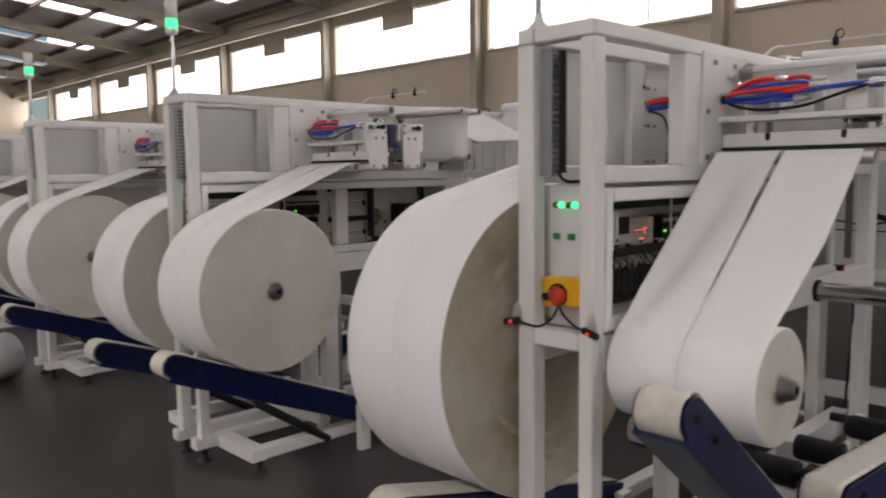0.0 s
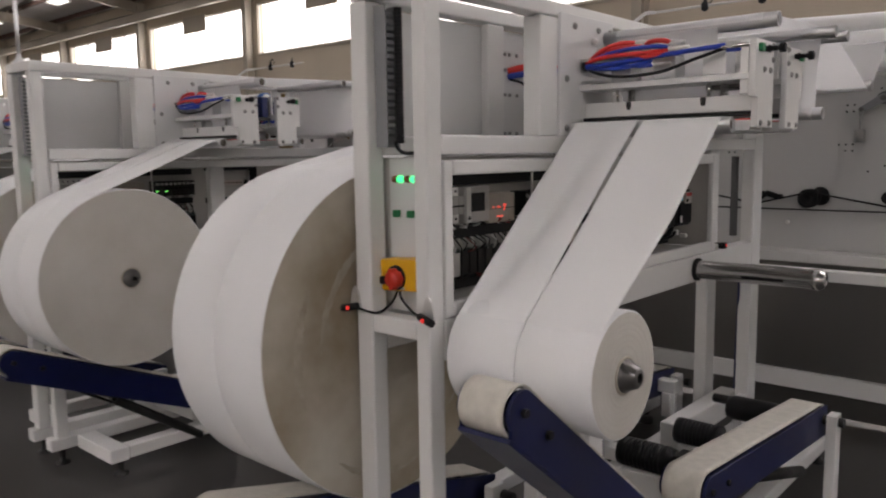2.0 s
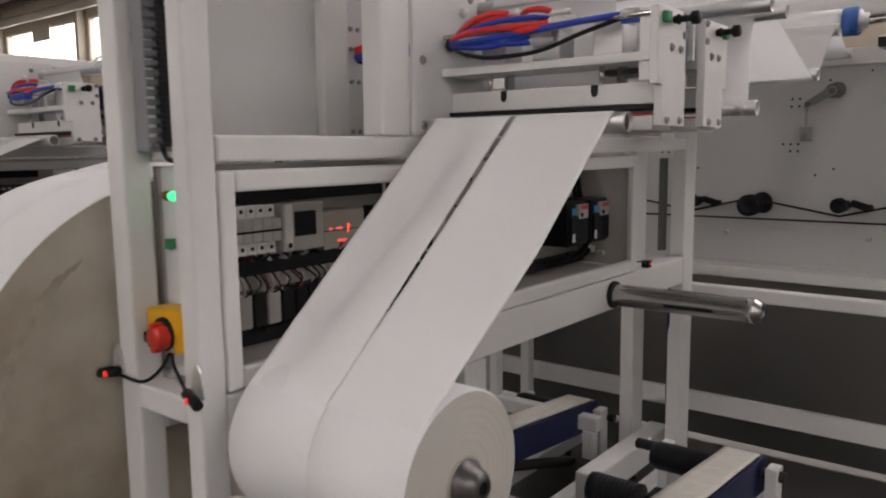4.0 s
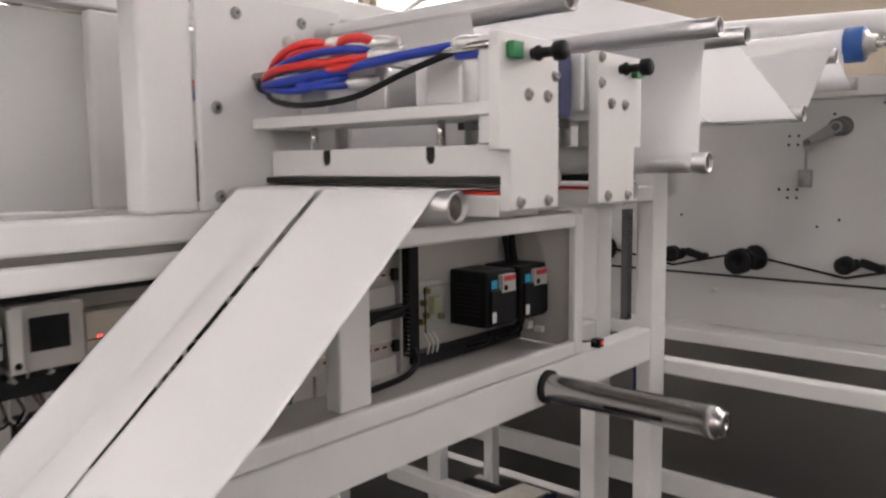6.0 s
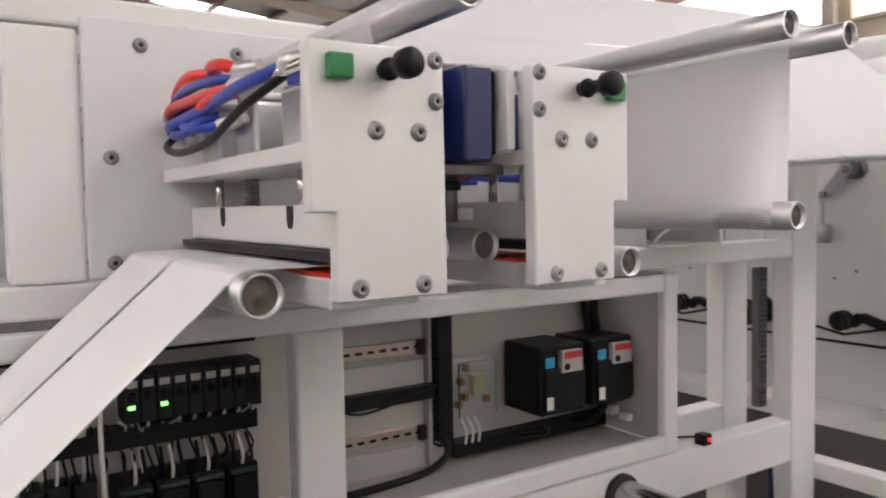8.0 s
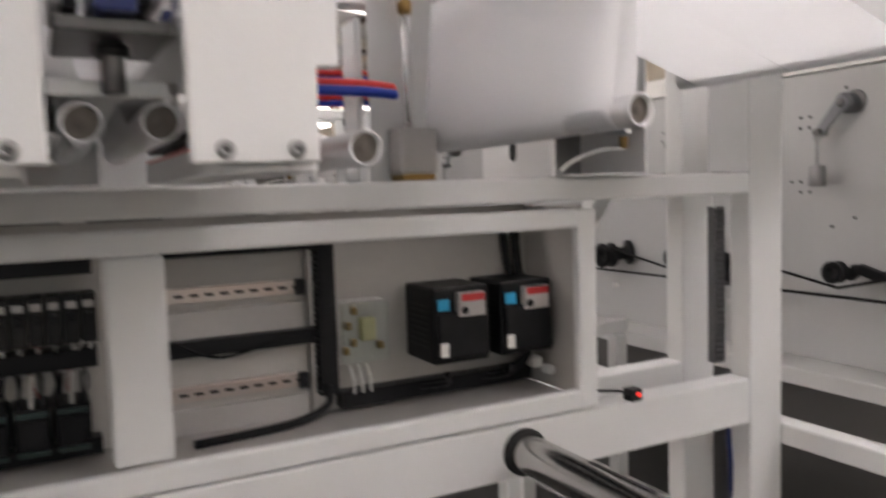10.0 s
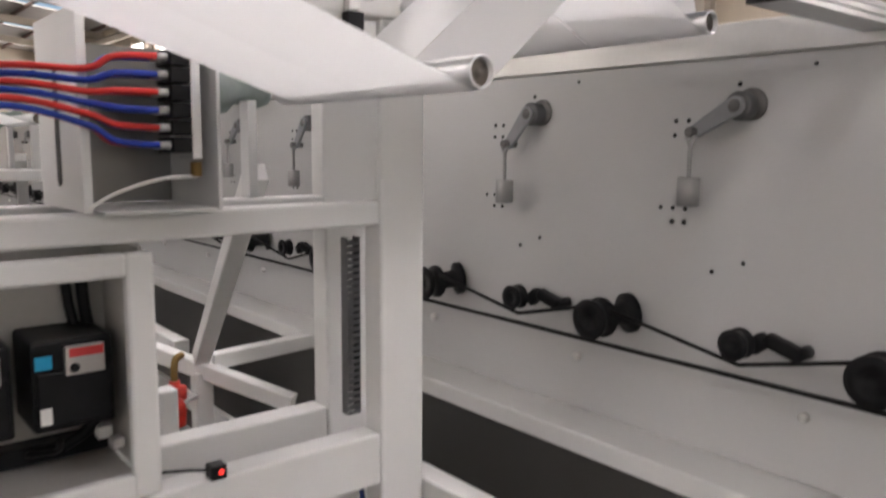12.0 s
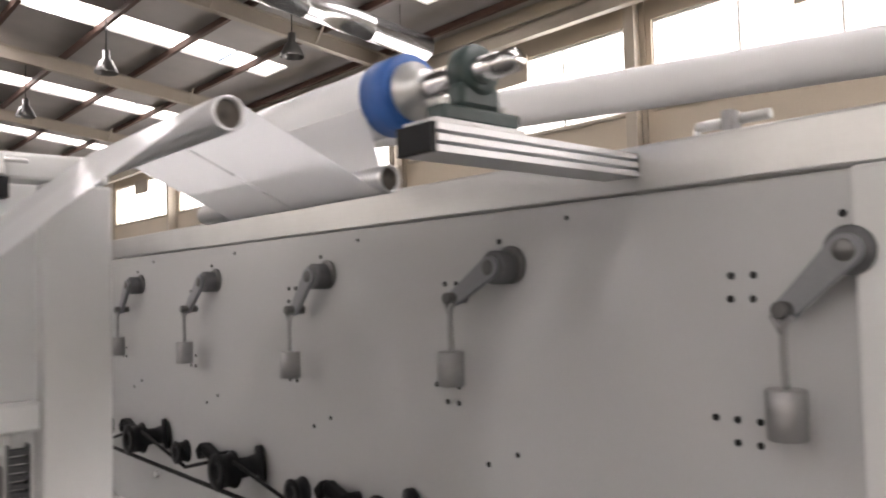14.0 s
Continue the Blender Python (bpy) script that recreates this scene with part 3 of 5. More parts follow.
    duct(f, 2.646, F + 0.052, 0.2, 0.92, 0.036, 0.036, "y", 0.016)
    t("base_foot_bar", 1.84, 1.93, 0.83, F - 0.006, 0.07, 0.135)
    t("base_front_rail", 1.932, 4.2, 0.83, 0.90, 0.075, 0.135)
    t("base_foot_bar", 1.84, 1.93, 1.47, 1.78, 0.07, 0.135)
    t("base_front_rail", 1.932, 4.2, 1.71, 1.78, 0.075, 0.135)
    t("arm_beam", 3.5, 4.2, 1.29, 1.38, 0.137, 0.25)
    t("cross_tie", 3.2, 3.27, 0.902, 1.708, 0.14, 0.2)
    t("cross_tie", 3.865, 3.925, 1.48, 2.300, 0.265, 0.329)
    t("tie_post", 3.868, 3.922, 1.50, 1.55, 0.137, 0.263)
    t("tie_post", 3.868, 3.922, 2.000, 2.060, 0.33, 0.95)
    t("cross_tie", 2.3, 2.37, 0.902, 1.708, 0.14, 0.2)
    for x, y in ((1.78, F + 0.03), (1.78, 1.43), (1.9, 0.865), (4.1, 0.865), (4.1, 1.43), (1.9, 1.745), (4.1, 1.745)):
        part("levelling_foot", L((x, y, -0.14), (0, 0, 1), [(0, 0.035), (0.152, 0.035), (0.156, 0.014), (0.218, 0.014)], 14), IRON, f)
    return f


def tower_panel():
    """The switch panel between the tower's posts."""
    p = thing("control_panel", (1.83, 1.32, 1.04), "grey-white switch panel with two green lamps between the tower posts", "control panel", "control panels")
    part("panel_plate", B(1.826, 1.832, F + 0.050, 1.398, 1.039, 1.462, 0.001), PLATE, p)
    for y, lit in ((1.372, 0), (1.352, 1), (1.325, 0), (1.303, 1)):
        b = part("push_button" if not lit else "indicator_lamp", L((1.826, y, 1.404), (-1, 0, 0), [(0, 0.010), (0.006, 0.010), (0.008, 0.0085), (0.012, 0.0075), (0.013, 0)], 16, False), LIT_GREEN if lit else BRONZE, p, "lit green lamp" if lit else "brown button")
    for y in (1.366, 1.313):
        part("selector_switch", B(1.812, 1.826, y - 0.01, y + 0.01, 1.30, 1.32, 0.002), GREEN, p, "small green switch")
    return p


def isolator():
    s = thing("isolator_switch", (1.80, 1.312, 1.10), "yellow switch box with a red rotary handle", "switch", "isolator switches")
    m = Matrix.Translation((1.80, 1.312, 1.148)) @ Matrix.Rotation(radians(-4), 4, "X") @ Matrix.Translation((-1.80, -1.335, -1.15))
    def add(name, bm, mat, label=""):
        bmesh.ops.transform(bm, matrix=m, verts=bm.verts)
        return part(name, bm, mat, s, label)
    add("enclosure", B(1.768, 1.825, 1.265, 1.405, 1.108, 1.195, 0.006), YELLOW)
    add("collar", L((1.768, 1.345, 1.145), (-1, 0, 0), [(0, 0.034), (0.006, 0.033), (0.008, 0.028), (0.008, 0)], 24, False), BLACK)
    add("rotary_handle", L((1.762, 1.338, 1.143), (-1, 0, 0), [(0, 0.026), (0.02, 0.025), (0.026, 0.02), (0.026, 0)], 8, False), RED, "red rotary handle")
    add("handle_grip", B(1.735, 1.76, 1.33, 1.346, 1.115, 1.172, 0.004), RED)
    add("padlock_tab", B(1.752, 1.766, 1.375, 1.396, 1.128, 1.15, 0.004), BLACK)
    add("label_plate", B(1.766, 1.7675, 1.315, 1.36, 1.113, 1.12, 0), LABEL_GREY)
    return s


def web_sensors():
    s = thing("web_sensor_pair", (1.745, 1.32, 1.02), "pair of small black photo sensors with red lights on a cable", "sensor", "web sensors")
    for y, sg in ((1.462, 1), (1.187, -1)):
        part("bracket", extrude_outline([(y - 0.022, 1.048), (y + 0.022, 1.048), (y + 0.012, 1.095), (y, 1.11), (y - 0.012, 1.095)], 0, 1.744, 1.749), FITTING, s)
        b = part("sensor_body", rod((1.735, y - sg * 0.02, 1.056), (1.722, y + sg * 0.035, 1.046), 0.0105, 16), BLACK, s)
        part("sensor_light", L((1.7205, y + sg * 0.004, 1.05), (-1, 0, 0.1), [(-0.006, 0.006), (0.003, 0.006), (0.004, 0)], 10, False), LIT_RED, b, "red signal light")
    part("cable", pipe([(1.735, 1.44, 1.05), (1.75, 1.38, 1.042), (1.77, 1.345, 1.07), (1.79, 1.337, 1.108)], 0.0035), BLACK, s)
    part("cable", pipe([(1.735, 1.205, 1.055), (1.76, 1.26, 1.06), (1.775, 1.31, 1.085), (1.79, 1.333, 1.108)], 0.0035), BLACK, s)
    return s


def cable_loom():
    c = thing("cable_trunking", (1.8, 1.37, RAIL0), "grey slotted cable trunking with black cable on the tower", "cable trunking", "tower trunkings")
    duct(c, 1.825, 1.352, RAIL0 + 0.02, TOP - 0.06, 0.045, 0.045, "x", 0.018)
    prof = []
    for i in range(34):
        prof += [(i * 0.0105, 0.0095), (i * 0.0105 + 0.003, 0.012), (i * 0.0105 + 0.007, 0.012)]
    bm = L((1.81, 1.338, RAIL0 + 0.03), (0, 0, 1), prof, 12)
    part("corrugated_hose", bm, BLACK, c)
    part("cable", pipe([(1.80, 1.345, RAIL0 + 0.035), (1.80, 1.335, RAIL0 + 0.015), (1.79, 1.30, RAIL0 + 0.004), (1.80, 1.255, RAIL0 + 0.006)], 0.005), BLACK, c)
    return c


def stack_light():
    x, y = 1.80, 1.42
    s = thing("stack_light", (x, y, TOP), "green lit signal lamp on a slim grey pole", "signal lamp", "signal lamps")
    part("base", L((x, y, TOP), (0, 0, 1), [(0, 0.035), (0.006, 0.035), (0.03, 0.014), (0.05, 0.01)], 18), PLATE, s)
    part("pole", rod((x, y, TOP + 0.04), (x, y, TOP + 0.33), 0.009, 12), ALU, s)
    part("lamp_holder", L((x, y, TOP + 0.31), (0, 0, 1), [(0, 0.012), (0.01, 0.03), (0.035, 0.032)], 20), WHITE_PLASTIC, s)
    part("green_lens", L((x, y, TOP + 0.346), (0, 0, 1), [(0, 0.030), (0.05, 0.030)], 20), LIT_GREEN, s, "lit green lens")
    part("upper_lens", L((x, y, TOP + 0.397), (0, 0, 1), [(0, 0.031), (0.09, 0.031)], 20), WHITE_PLASTIC, s)
    part("cap", L((x, y, TOP + 0.488), (0, 0, 1), [(0, 0.032), (0.012, 0.032), (0.016, 0.02), (0.016, 0)], 20, False), WHITE_PLASTIC, s)
    return s


# web head: two punched side plates on beams, with air cylinders, springs and hoses
HEAD_Y = 0.631


def web_head():
    h = thing("sealing_head", (2.64, 0.9, RAIL1), "aluminium sealing head with bolted plates, red and blue air hoses", "machine head", "sealing heads")
    y0, y1 = HEAD_Y, HEAD_Y + 0.018
    a = [(2.446, 1.766), (2.587, 1.766), (2.589, 1.531), (2.471, 1.531), (2.471, 1.613), (2.446, 1.613)]
    b = [(2.700, 1.766), (2.841, 1.766), (2.841, 1.62), (2.819, 1.62), (2.819, 1.531), (2.702, 1.531)]
    for out, xs in ((a, (2.512, 2.558)), (b, (2.739, 2.783))):
        p = part("side_plate", extrude_outline(out, 1, y0, y1, 0.0015), ALU_PLATE, h, "satin aluminium plate")
        for x in xs:
            bolt(p, (x, y0, 1.688), (0, -1, 0), 0.0062)
        lo = (2.493, 2.561) if out is a else (2.731, 2.797)
        for x in lo:
            bolt(p, (x, y0, 1.543), (0, -1, 0), 0.0062)
        for z in (1.757, 1.718):
            bolt(p, (2.578 if out is a else 2.708, y0, z), (0, -1, 0), 0.006)
        kx, gx = (2.522, 2.474) if out is a else (2.769, 2.815)
        part("green_button", B(gx - 0.012, gx + 0.012, y0 - 0.012, y0 - 0.0005, 1.732, 1.754, 0.002), GREEN, p, "square green button")
        part("adjusting_knob", L((kx, y0, 1.743), (0, -1, 0), [(0, 0.008), (0.006, 0.008), (0.008, 0.0105), (0.012, 0.0105), (0.014, 0.007), (0.034, 0.007), (0.038, 0.0135), (0.05, 0.0135), (0.053, 0.011), (0.053, 0)], 18, False), BLACK, p, "black adjusting knob")
    # crossbars of the two heads
    for x0, x1 in ((2.452, 2.58), (2.708, 2.835)):
        m = part("middle_bar", B(x0, x1, y1 + 0.001, F - 0.01, 1.660, 1.678, 0.002), ALU_PLATE, h)
        front = part("press_bar", B(x0 + 0.04, x1 - 0.01, y1 + 0.001, F - 0.01, 1.577, 1.622, 0.002), ALU_PLATE, h)
        part("seal_bar", B(x0 + 0.024, x1 - 0.016, y1 + 0.002, F - 0.012, 1.566, 1.576, 0.001), IRON, h, "dark heated bar")
        part("base_bar", B(x0 + 0.02, x1 - 0.012, y1 + 0.002, F - 0.012, 1.522, 1.552, 0.002), ALU_PLATE, h)
        part("seal_strip", B(x0 + 0.022, x1 - 0.014, y1 + 0.003, F - 0.014, 1.5525, 1.556, 0), RED, h, "red silicone strip")
        if x0 < 2.5:
            for y in (1.026, 0.792):
                part("cut_slot", extrude_outline([(y - 0.008, 1.621), (y + 0.008, 1.621), (y + 0.008, 1.604), (y + 0.004, 1.596), (y - 0.004, 1.596), (y - 0.008, 1.604)], 0, x0 + 0.0385, x0 + 0.0398), IRON, front)
        for y in (1.07, 0.78):
            part("guide_rod", rod((x0 + 0.05, y, 1.622), (x0 + 0.05, y, 1.66), 0.006, 12), CHROME, h)
            coil = [(x0 + 0.085 + 0.011 * math.cos(i * 0.9), y - 0.03 + 0.011 * math.sin(i * 0.9), 1.624 + 0.035 * i / 56) for i in range(57)]
            part("spring", pipe(coil, 0.0014, 5, 1), DULL, h)
        part("guide_post", B(x0 + 0.01, x0 + 0.03, y1 + 0.006, y1 + 0.03, 1.622, 1.766, 0.002), ALU, h)
    # air cylinders on the middle bar
    for y in (1.05, 0.91, 0.76):
        c = part("air_cylinder", B(2.485, 2.555, y - 0.035, y + 0.035, 1.6785, 1.745, 0.005), ALU, h)
        part("cylinder_cap", B(2.487, 2.553, y - 0.033, y + 0.033, 1.7455, 1.755, 0.003), ALU_PLATE, c)
        c = part("air_cylinder", B(2.74, 2.80, y - 0.035, y + 0.035, 1.6785, 1.75, 0.005), CYL_BLUE, h)
    part("blue_cylinder", B(2.632, 2.668, HEAD_Y + 0.028, HEAD_Y + 0.17, 1.664, 1.764, 0.003), CYL_BLUE, h, "navy blue air cylinder")
    part("black_block", B(2.669, 2.681, HEAD_Y + 0.04, HEAD_Y + 0.16, 1.672, 1.762, 0.002), BLACK, h)
    part("black_block", B(2.609, 2.622, HEAD_Y + 0.065, HEAD_Y + 0.18, 1.672, 1.766, 0.002), BLACK, h)
    part("cylinder_plate", B(2.6815, 2.692, HEAD_Y + 0.02, HEAD_Y + 0.13, 1.676, 1.762, 0.002), ALU_PLATE, h)
    part("cylinder_plate", B(2.597, 2.6085, HEAD_Y + 0.06, HEAD_Y + 0.18, 1.676, 1.766, 0.002), ALU_PLATE, h)
    part("carrier_plate", B(2.60, 2.70, HEAD_Y + 0.05, HEAD_Y + 0.2, 1.650, 1.663, 0.002), GUN, h)
    part("link_hose", pipe([(3.0, F - 0.012, 1.682), (3.08, F - 0.03, 1.679), (3.14, F - 0.012, 1.678)], 0.012), RED_HOSE, h, "red air hose")
    part("link_hose", pipe([(3.0, F - 0.024, 1.672), (3.08, F - 0.042, 1.669), (3.14, F - 0.024, 1.668)], 0.009), BLUE_HOSE, h, "blue air hose")
    part("piston_rod", rod((2.65, HEAD_Y + 0.09, 1.60), (2.65, HEAD_Y + 0.09, 1.65), 0.011, 14), GUN, h)
    part("rod_nut", L((2.65, HEAD_Y + 0.09, 1.635), (0, 0, 1), [(0, 0.016), (0.01, 0.016)], 6), IRON, h)
    part("link_bar", B(2.592, 2.70, HEAD_Y + 0.11, 1.17, 1.60, 1.616, 0.002), ALU_PLATE, h)
    part("tie_bar", rod((2.46, HEAD_Y + 0.02, 1.752), (2.46, F - 0.01, 1.752), 0.006, 12), CHROME, h)
    # hoses sag from the bulkhead to the fittings
    part("bulkhead_grommet", rod((2.49, F - 0.008, 1.737), (2.465, F - 0.03, 1.737), 0.015, 16), BLACK, h)
    xh = 2.45
    hoses = [
        (BLUE_HOSE, 0.0075, [(2.47, 1.165, 1.737), (xh - 0.006, 1.09, 1.733), (xh, 0.95, 1.741), (xh, 0.82, 1.750), (2.465, 0.70, 1.757)]),
        (BLUE_HOSE, 0.0065, [(2.47, 1.165, 1.742), (xh, 1.10, 1.758), (xh - 0.004, 1.02, 1.771), (xh + 0.005, 0.92, 1.772), (2.48, 0.87, 1.764)]),
        (BLUE_HOSE, 0.0065, [(2.47, 1.165, 1.732), (xh, 1.10, 1.722), (xh - 0.004, 1.03, 1.718), (xh, 0.965, 1.728), (2.475, 0.93, 1.735)]),
        (RED_HOSE, 0.0075, [(2.47, 1.165, 1.744), (xh - 0.003, 1.11, 1.752), (xh - 0.004, 1.05, 1.757), (xh, 0.95, 1.756), (2.47, 0.87, 1.760)]),
        (RED_HOSE, 0.0075, [(2.48, 1.165, 1.746), (xh + 0.01, 1.12, 1.766), (xh + 0.005, 1.08, 1.784), (xh + 0.008, 1.03, 1.793), (2.48, 0.985, 1.789)]),
        (RED_HOSE, 0.0065, [(2.475, 1.12, 1.772), (xh + 0.004, 1.06, 1.777), (xh + 0.004, 1.00, 1.779), (2.475, 0.955, 1.776)]),
        (RED_HOSE, 0.0075, [(2.475, 0.965, 1.781), (xh + 0.006, 0.94, 1.788), (xh + 0.006, 0.90, 1.787), (2.475, 0.88, 1.778)]),
        (BLUE_HOSE, 0.0065, [(2.475, 1.10, 1.725), (xh, 1.05, 1.73), (xh - 0.003, 0.98, 1.72), (2.47, 0.92, 1.722)]),
        (RED_HOSE, 0.0065, [(2.475, 1.03, 1.745), (xh - 0.002, 0.96, 1.744), (xh, 0.90, 1.748), (2.475, 0.86, 1.752)]),
    ]
    for m, r, pts in hoses:
        part("air_hose", pipe(pts, r), m, h, "red air hose" if m is RED_HOSE else "blue air hose")
        e = Vector(pts[-1])
        q = part("hose_fitting", L(e + Vector((-0.006, 0.014, 0)), (0.3, -1, 0.05), [(0, r * 1.05), (0.006, r * 1.5), (0.02, r * 1.5), (0.022, r * 1.25), (0.034, r * 1.25), (0.036, r * 0.9), (0.05, r * 0.9)], 12), FITTING, h)
        part("release_ring", L(e + Vector((-0.006, 0.018, 0)), (0.3, -1, 0.05), [(0, r * 1.2), (0.006, r * 1.35)], 12), WHITE_PLASTIC, q)
    for y, z in ((1.12, 1.775), (1.105, 1.722), (1.035, 1.742), (0.97, 1.785)):
        part("hose_fitting", L((2.475, y, z), (0.2, 0.6, -0.5), [(-0.012, 0.007), (-0.006, 0.010), (0.012, 0.010), (0.014, 0.008), (0.026, 0.008)], 12), FITTING, h)
    part("signal_cable", pipe([(2.475, F - 0.02, 1.73), (2.44, 1.10, 1.706), (2.435, 1.02, 1.692), (2.438, 0.90, 1.697), (2.445, 0.80, 1.725), (2.465, 0.71, 1.752)], 0.005), BLACK, h)
    part("blue_plug", B(2.462, 2.478, 0.675, 0.72, 1.738, 1.748, 0.002), BLUE_HOSE, h)
    return h


def roller(name, x, z, r, y0=HEAD_Y, y1=F, group="guide rollers", label="satin aluminium guide roller with a grey end plug"):
    o = thing(name, (x, (y0 + y1) / 2, z - r), label, "roller", group)
    part("tube", hollow((x, y0, z), (x, y1 - 0.002, z), r, r * 0.84, 0.012), ALU, o)
    part("end_plug", L((x, y0 + 0.0115, z), (0, -1, 0), [(0, r * 0.835), (0.004, r * 0.83), (0.005, r * 0.7), (0.004, r * 0.3), (0.006, r * 0.26), (0.006, 0)], 24, False), PLUG, o, "grey end plug")
    return o


GUIDES = [(2.415, 1.538, 0.022), (2.619, 1.572, 0.019), (2.688, 1.573, 0.019), (2.878, 1.546, 0.019), (3.262, 1.594, 0.022), (3.141, 1.855, 0.02),
          (3.285, 1.855, 0.02), (2.62, 1.835, 0.022)]


def guide_rollers():
    return [roller("guide_roller", x, z, r, HEAD_Y + (0.045 if i == 0 else 0.07 if i in (1, 2) else 0.052 if i == 4 else -0.012 if i in (5, 6) else 0.03 if i == 3 else 0.0), F + 0.09 if i == 4 else F) for i, (x, z, r) in enumerate(GUIDES)]


def parent_roll(radius, y0, y1, near, dirty=False, base_y=0.0):
    """A parent roll of nonwoven on its spindle; near: the side that faces out is y0 (True) or y1."""
    x, z = SPIN_X, SPIN_Z
    r = thing("parent_roll", (x, (y0 + y1) / 2, z), "%s white nonwoven parent roll on a steel chuck" % ("large" if radius > 0.3 else "small part-used"), "paper roll", "parent rolls")
    w = y1 - y0
    ym = y0 + w * 0.5
    for a, b in ((y0, ym - 0.0006), (ym + 0.0006, y1)):
        d = b - a
        prof = [(0, 0.045), (0.0, radius - 0.004), (0.004, radius), (d - 0.004, radius), (d, radius - 0.004), (d, 0.045)]
        part("wound_web", L((x, a, z), (0, 1, 0), prof[1:5], 96, False), PAPER, r)
    rng = random.Random(int(radius * 1000))
    for y, s in ((y0, -1), (y1, 1)):
        n, bm = 36, bmesh.new()
        prof = [(0.0015, 0.04)]
        for i in range(n + 1):
            prof.append((0.0012 * rng.random(), 0.04 + (radius - 0.0045 - 0.04) * i / n))
        part("roll_edge", L((x, y - s * 0.0005, z), (0, s, 0), prof[::-1], 96, False), ROLL_DIRTY if dirty else ROLL_FACE, r)
    if dirty:
        for r0, a0, a1, wide in ((0.36, 95, 215, 0.016), (0.31, 240, 330, 0.012), (0.41, 20, 70, 0.010), (0.39, 300, 350, 0.014)):
            n, st = 40, bmesh.new()
            rows = []
            for i in range(n + 1):
                t = radians(a0 + (a1 - a0) * i / n)
                w = wide * math.sin(math.pi * i / n) ** 0.6 * (0.75 + 0.5 * rng.random()) + 0.0006
                rr = r0 + 0.012 * math.sin(2.1 * t) + 0.004 * rng.random()
                rows.append([st.verts.new((x + math.cos(t) * (rr + e * w), y0 - 0.003, z + math.sin(t) * (rr + e * w))) for e in (-1, 1)])
            for p, q in zip(rows, rows[1:]):
                st.faces.new((p[0], p[1], q[1], q[0]))
            part("dirt_streak", st, ROLL_STAIN, r, "brown grease streak")
    out = y0 if near else y1
    s = -1 if near else 1
    part("cardboard_core", L((x, out - s * 0.01, z), (0, s, 0), [(0, 0.047), (0.013, 0.047), (0.013, 0.041), (0.002, 0.041)], 32, False), CREAM_STEEL, r)
    part("chuck", L((x, out - s * 0.01, z), (0, s, 0), [(0, 0.041), (0.018, 0.041), (0.02, 0.036), (0.045, 0.026), (0.05, 0.02), (0.05, 0.013)], 32, False), GUN, r, "turned steel chuck")
    part("chuck_socket", L((x, out + s * 0.02, z), (0, s, 0), [(0.019, 0.0128), (0.0, 0.0128), (0.0, 0)], 6, False), IRON, r, "dark hexagon socket")
    return r


def web_lane(radius, y0, y1, front=True):
    """The slit web from the roll up to the head."""
    a, b = tangent((SPIN_X, SPIN_Z), radius, GUIDES[0][:2], GUIDES[0][2], 1, 1)
    line = straight((a.x, a.y), (b.x, b.y), 22)
    w = thing("slit_web", ((a.x + b.x) / 2, (y0 + y1) / 2, a.y), "taut white nonwoven web slit into two lanes", "web", "running webs")
    over = arc(GUIDES[0][:2], GUIDES[0][2] + 0.0008, 130, 92, 8) + [(2.47, 1.5605), (2.60, 1.5605)]
    ym = (y0 + y1) / 2
    ph = 0.6 if front else 2.0
    lean = 0.035 if front else 0.0
    gap = lambda s: 0.0005 + 0.0065 * math.sin(math.pi * min(1.0, max(0.0, (s - 0.12) / 0.95))) ** 0.7
    near = lambda s: y0 + 0.004 - lean * min(1.0, 3 * s)
    far = lambda s: y1 - 0.004
    part("web_strip", sheet(line + over, near, lambda s: ym - gap(s) - 0.011 * s, 0.0012, -0.014, 0, 34, 0.8, 0.65), WEB, w)
    part("web_strip", sheet(line + over, lambda s: ym + gap(s) - 0.011 * s, far, 0.0012, -0.04, 0, 40, lambda s: 1.2 + 3.0 * max(0.0, 0.6 - s), 0.655), WEB, w)
    return w


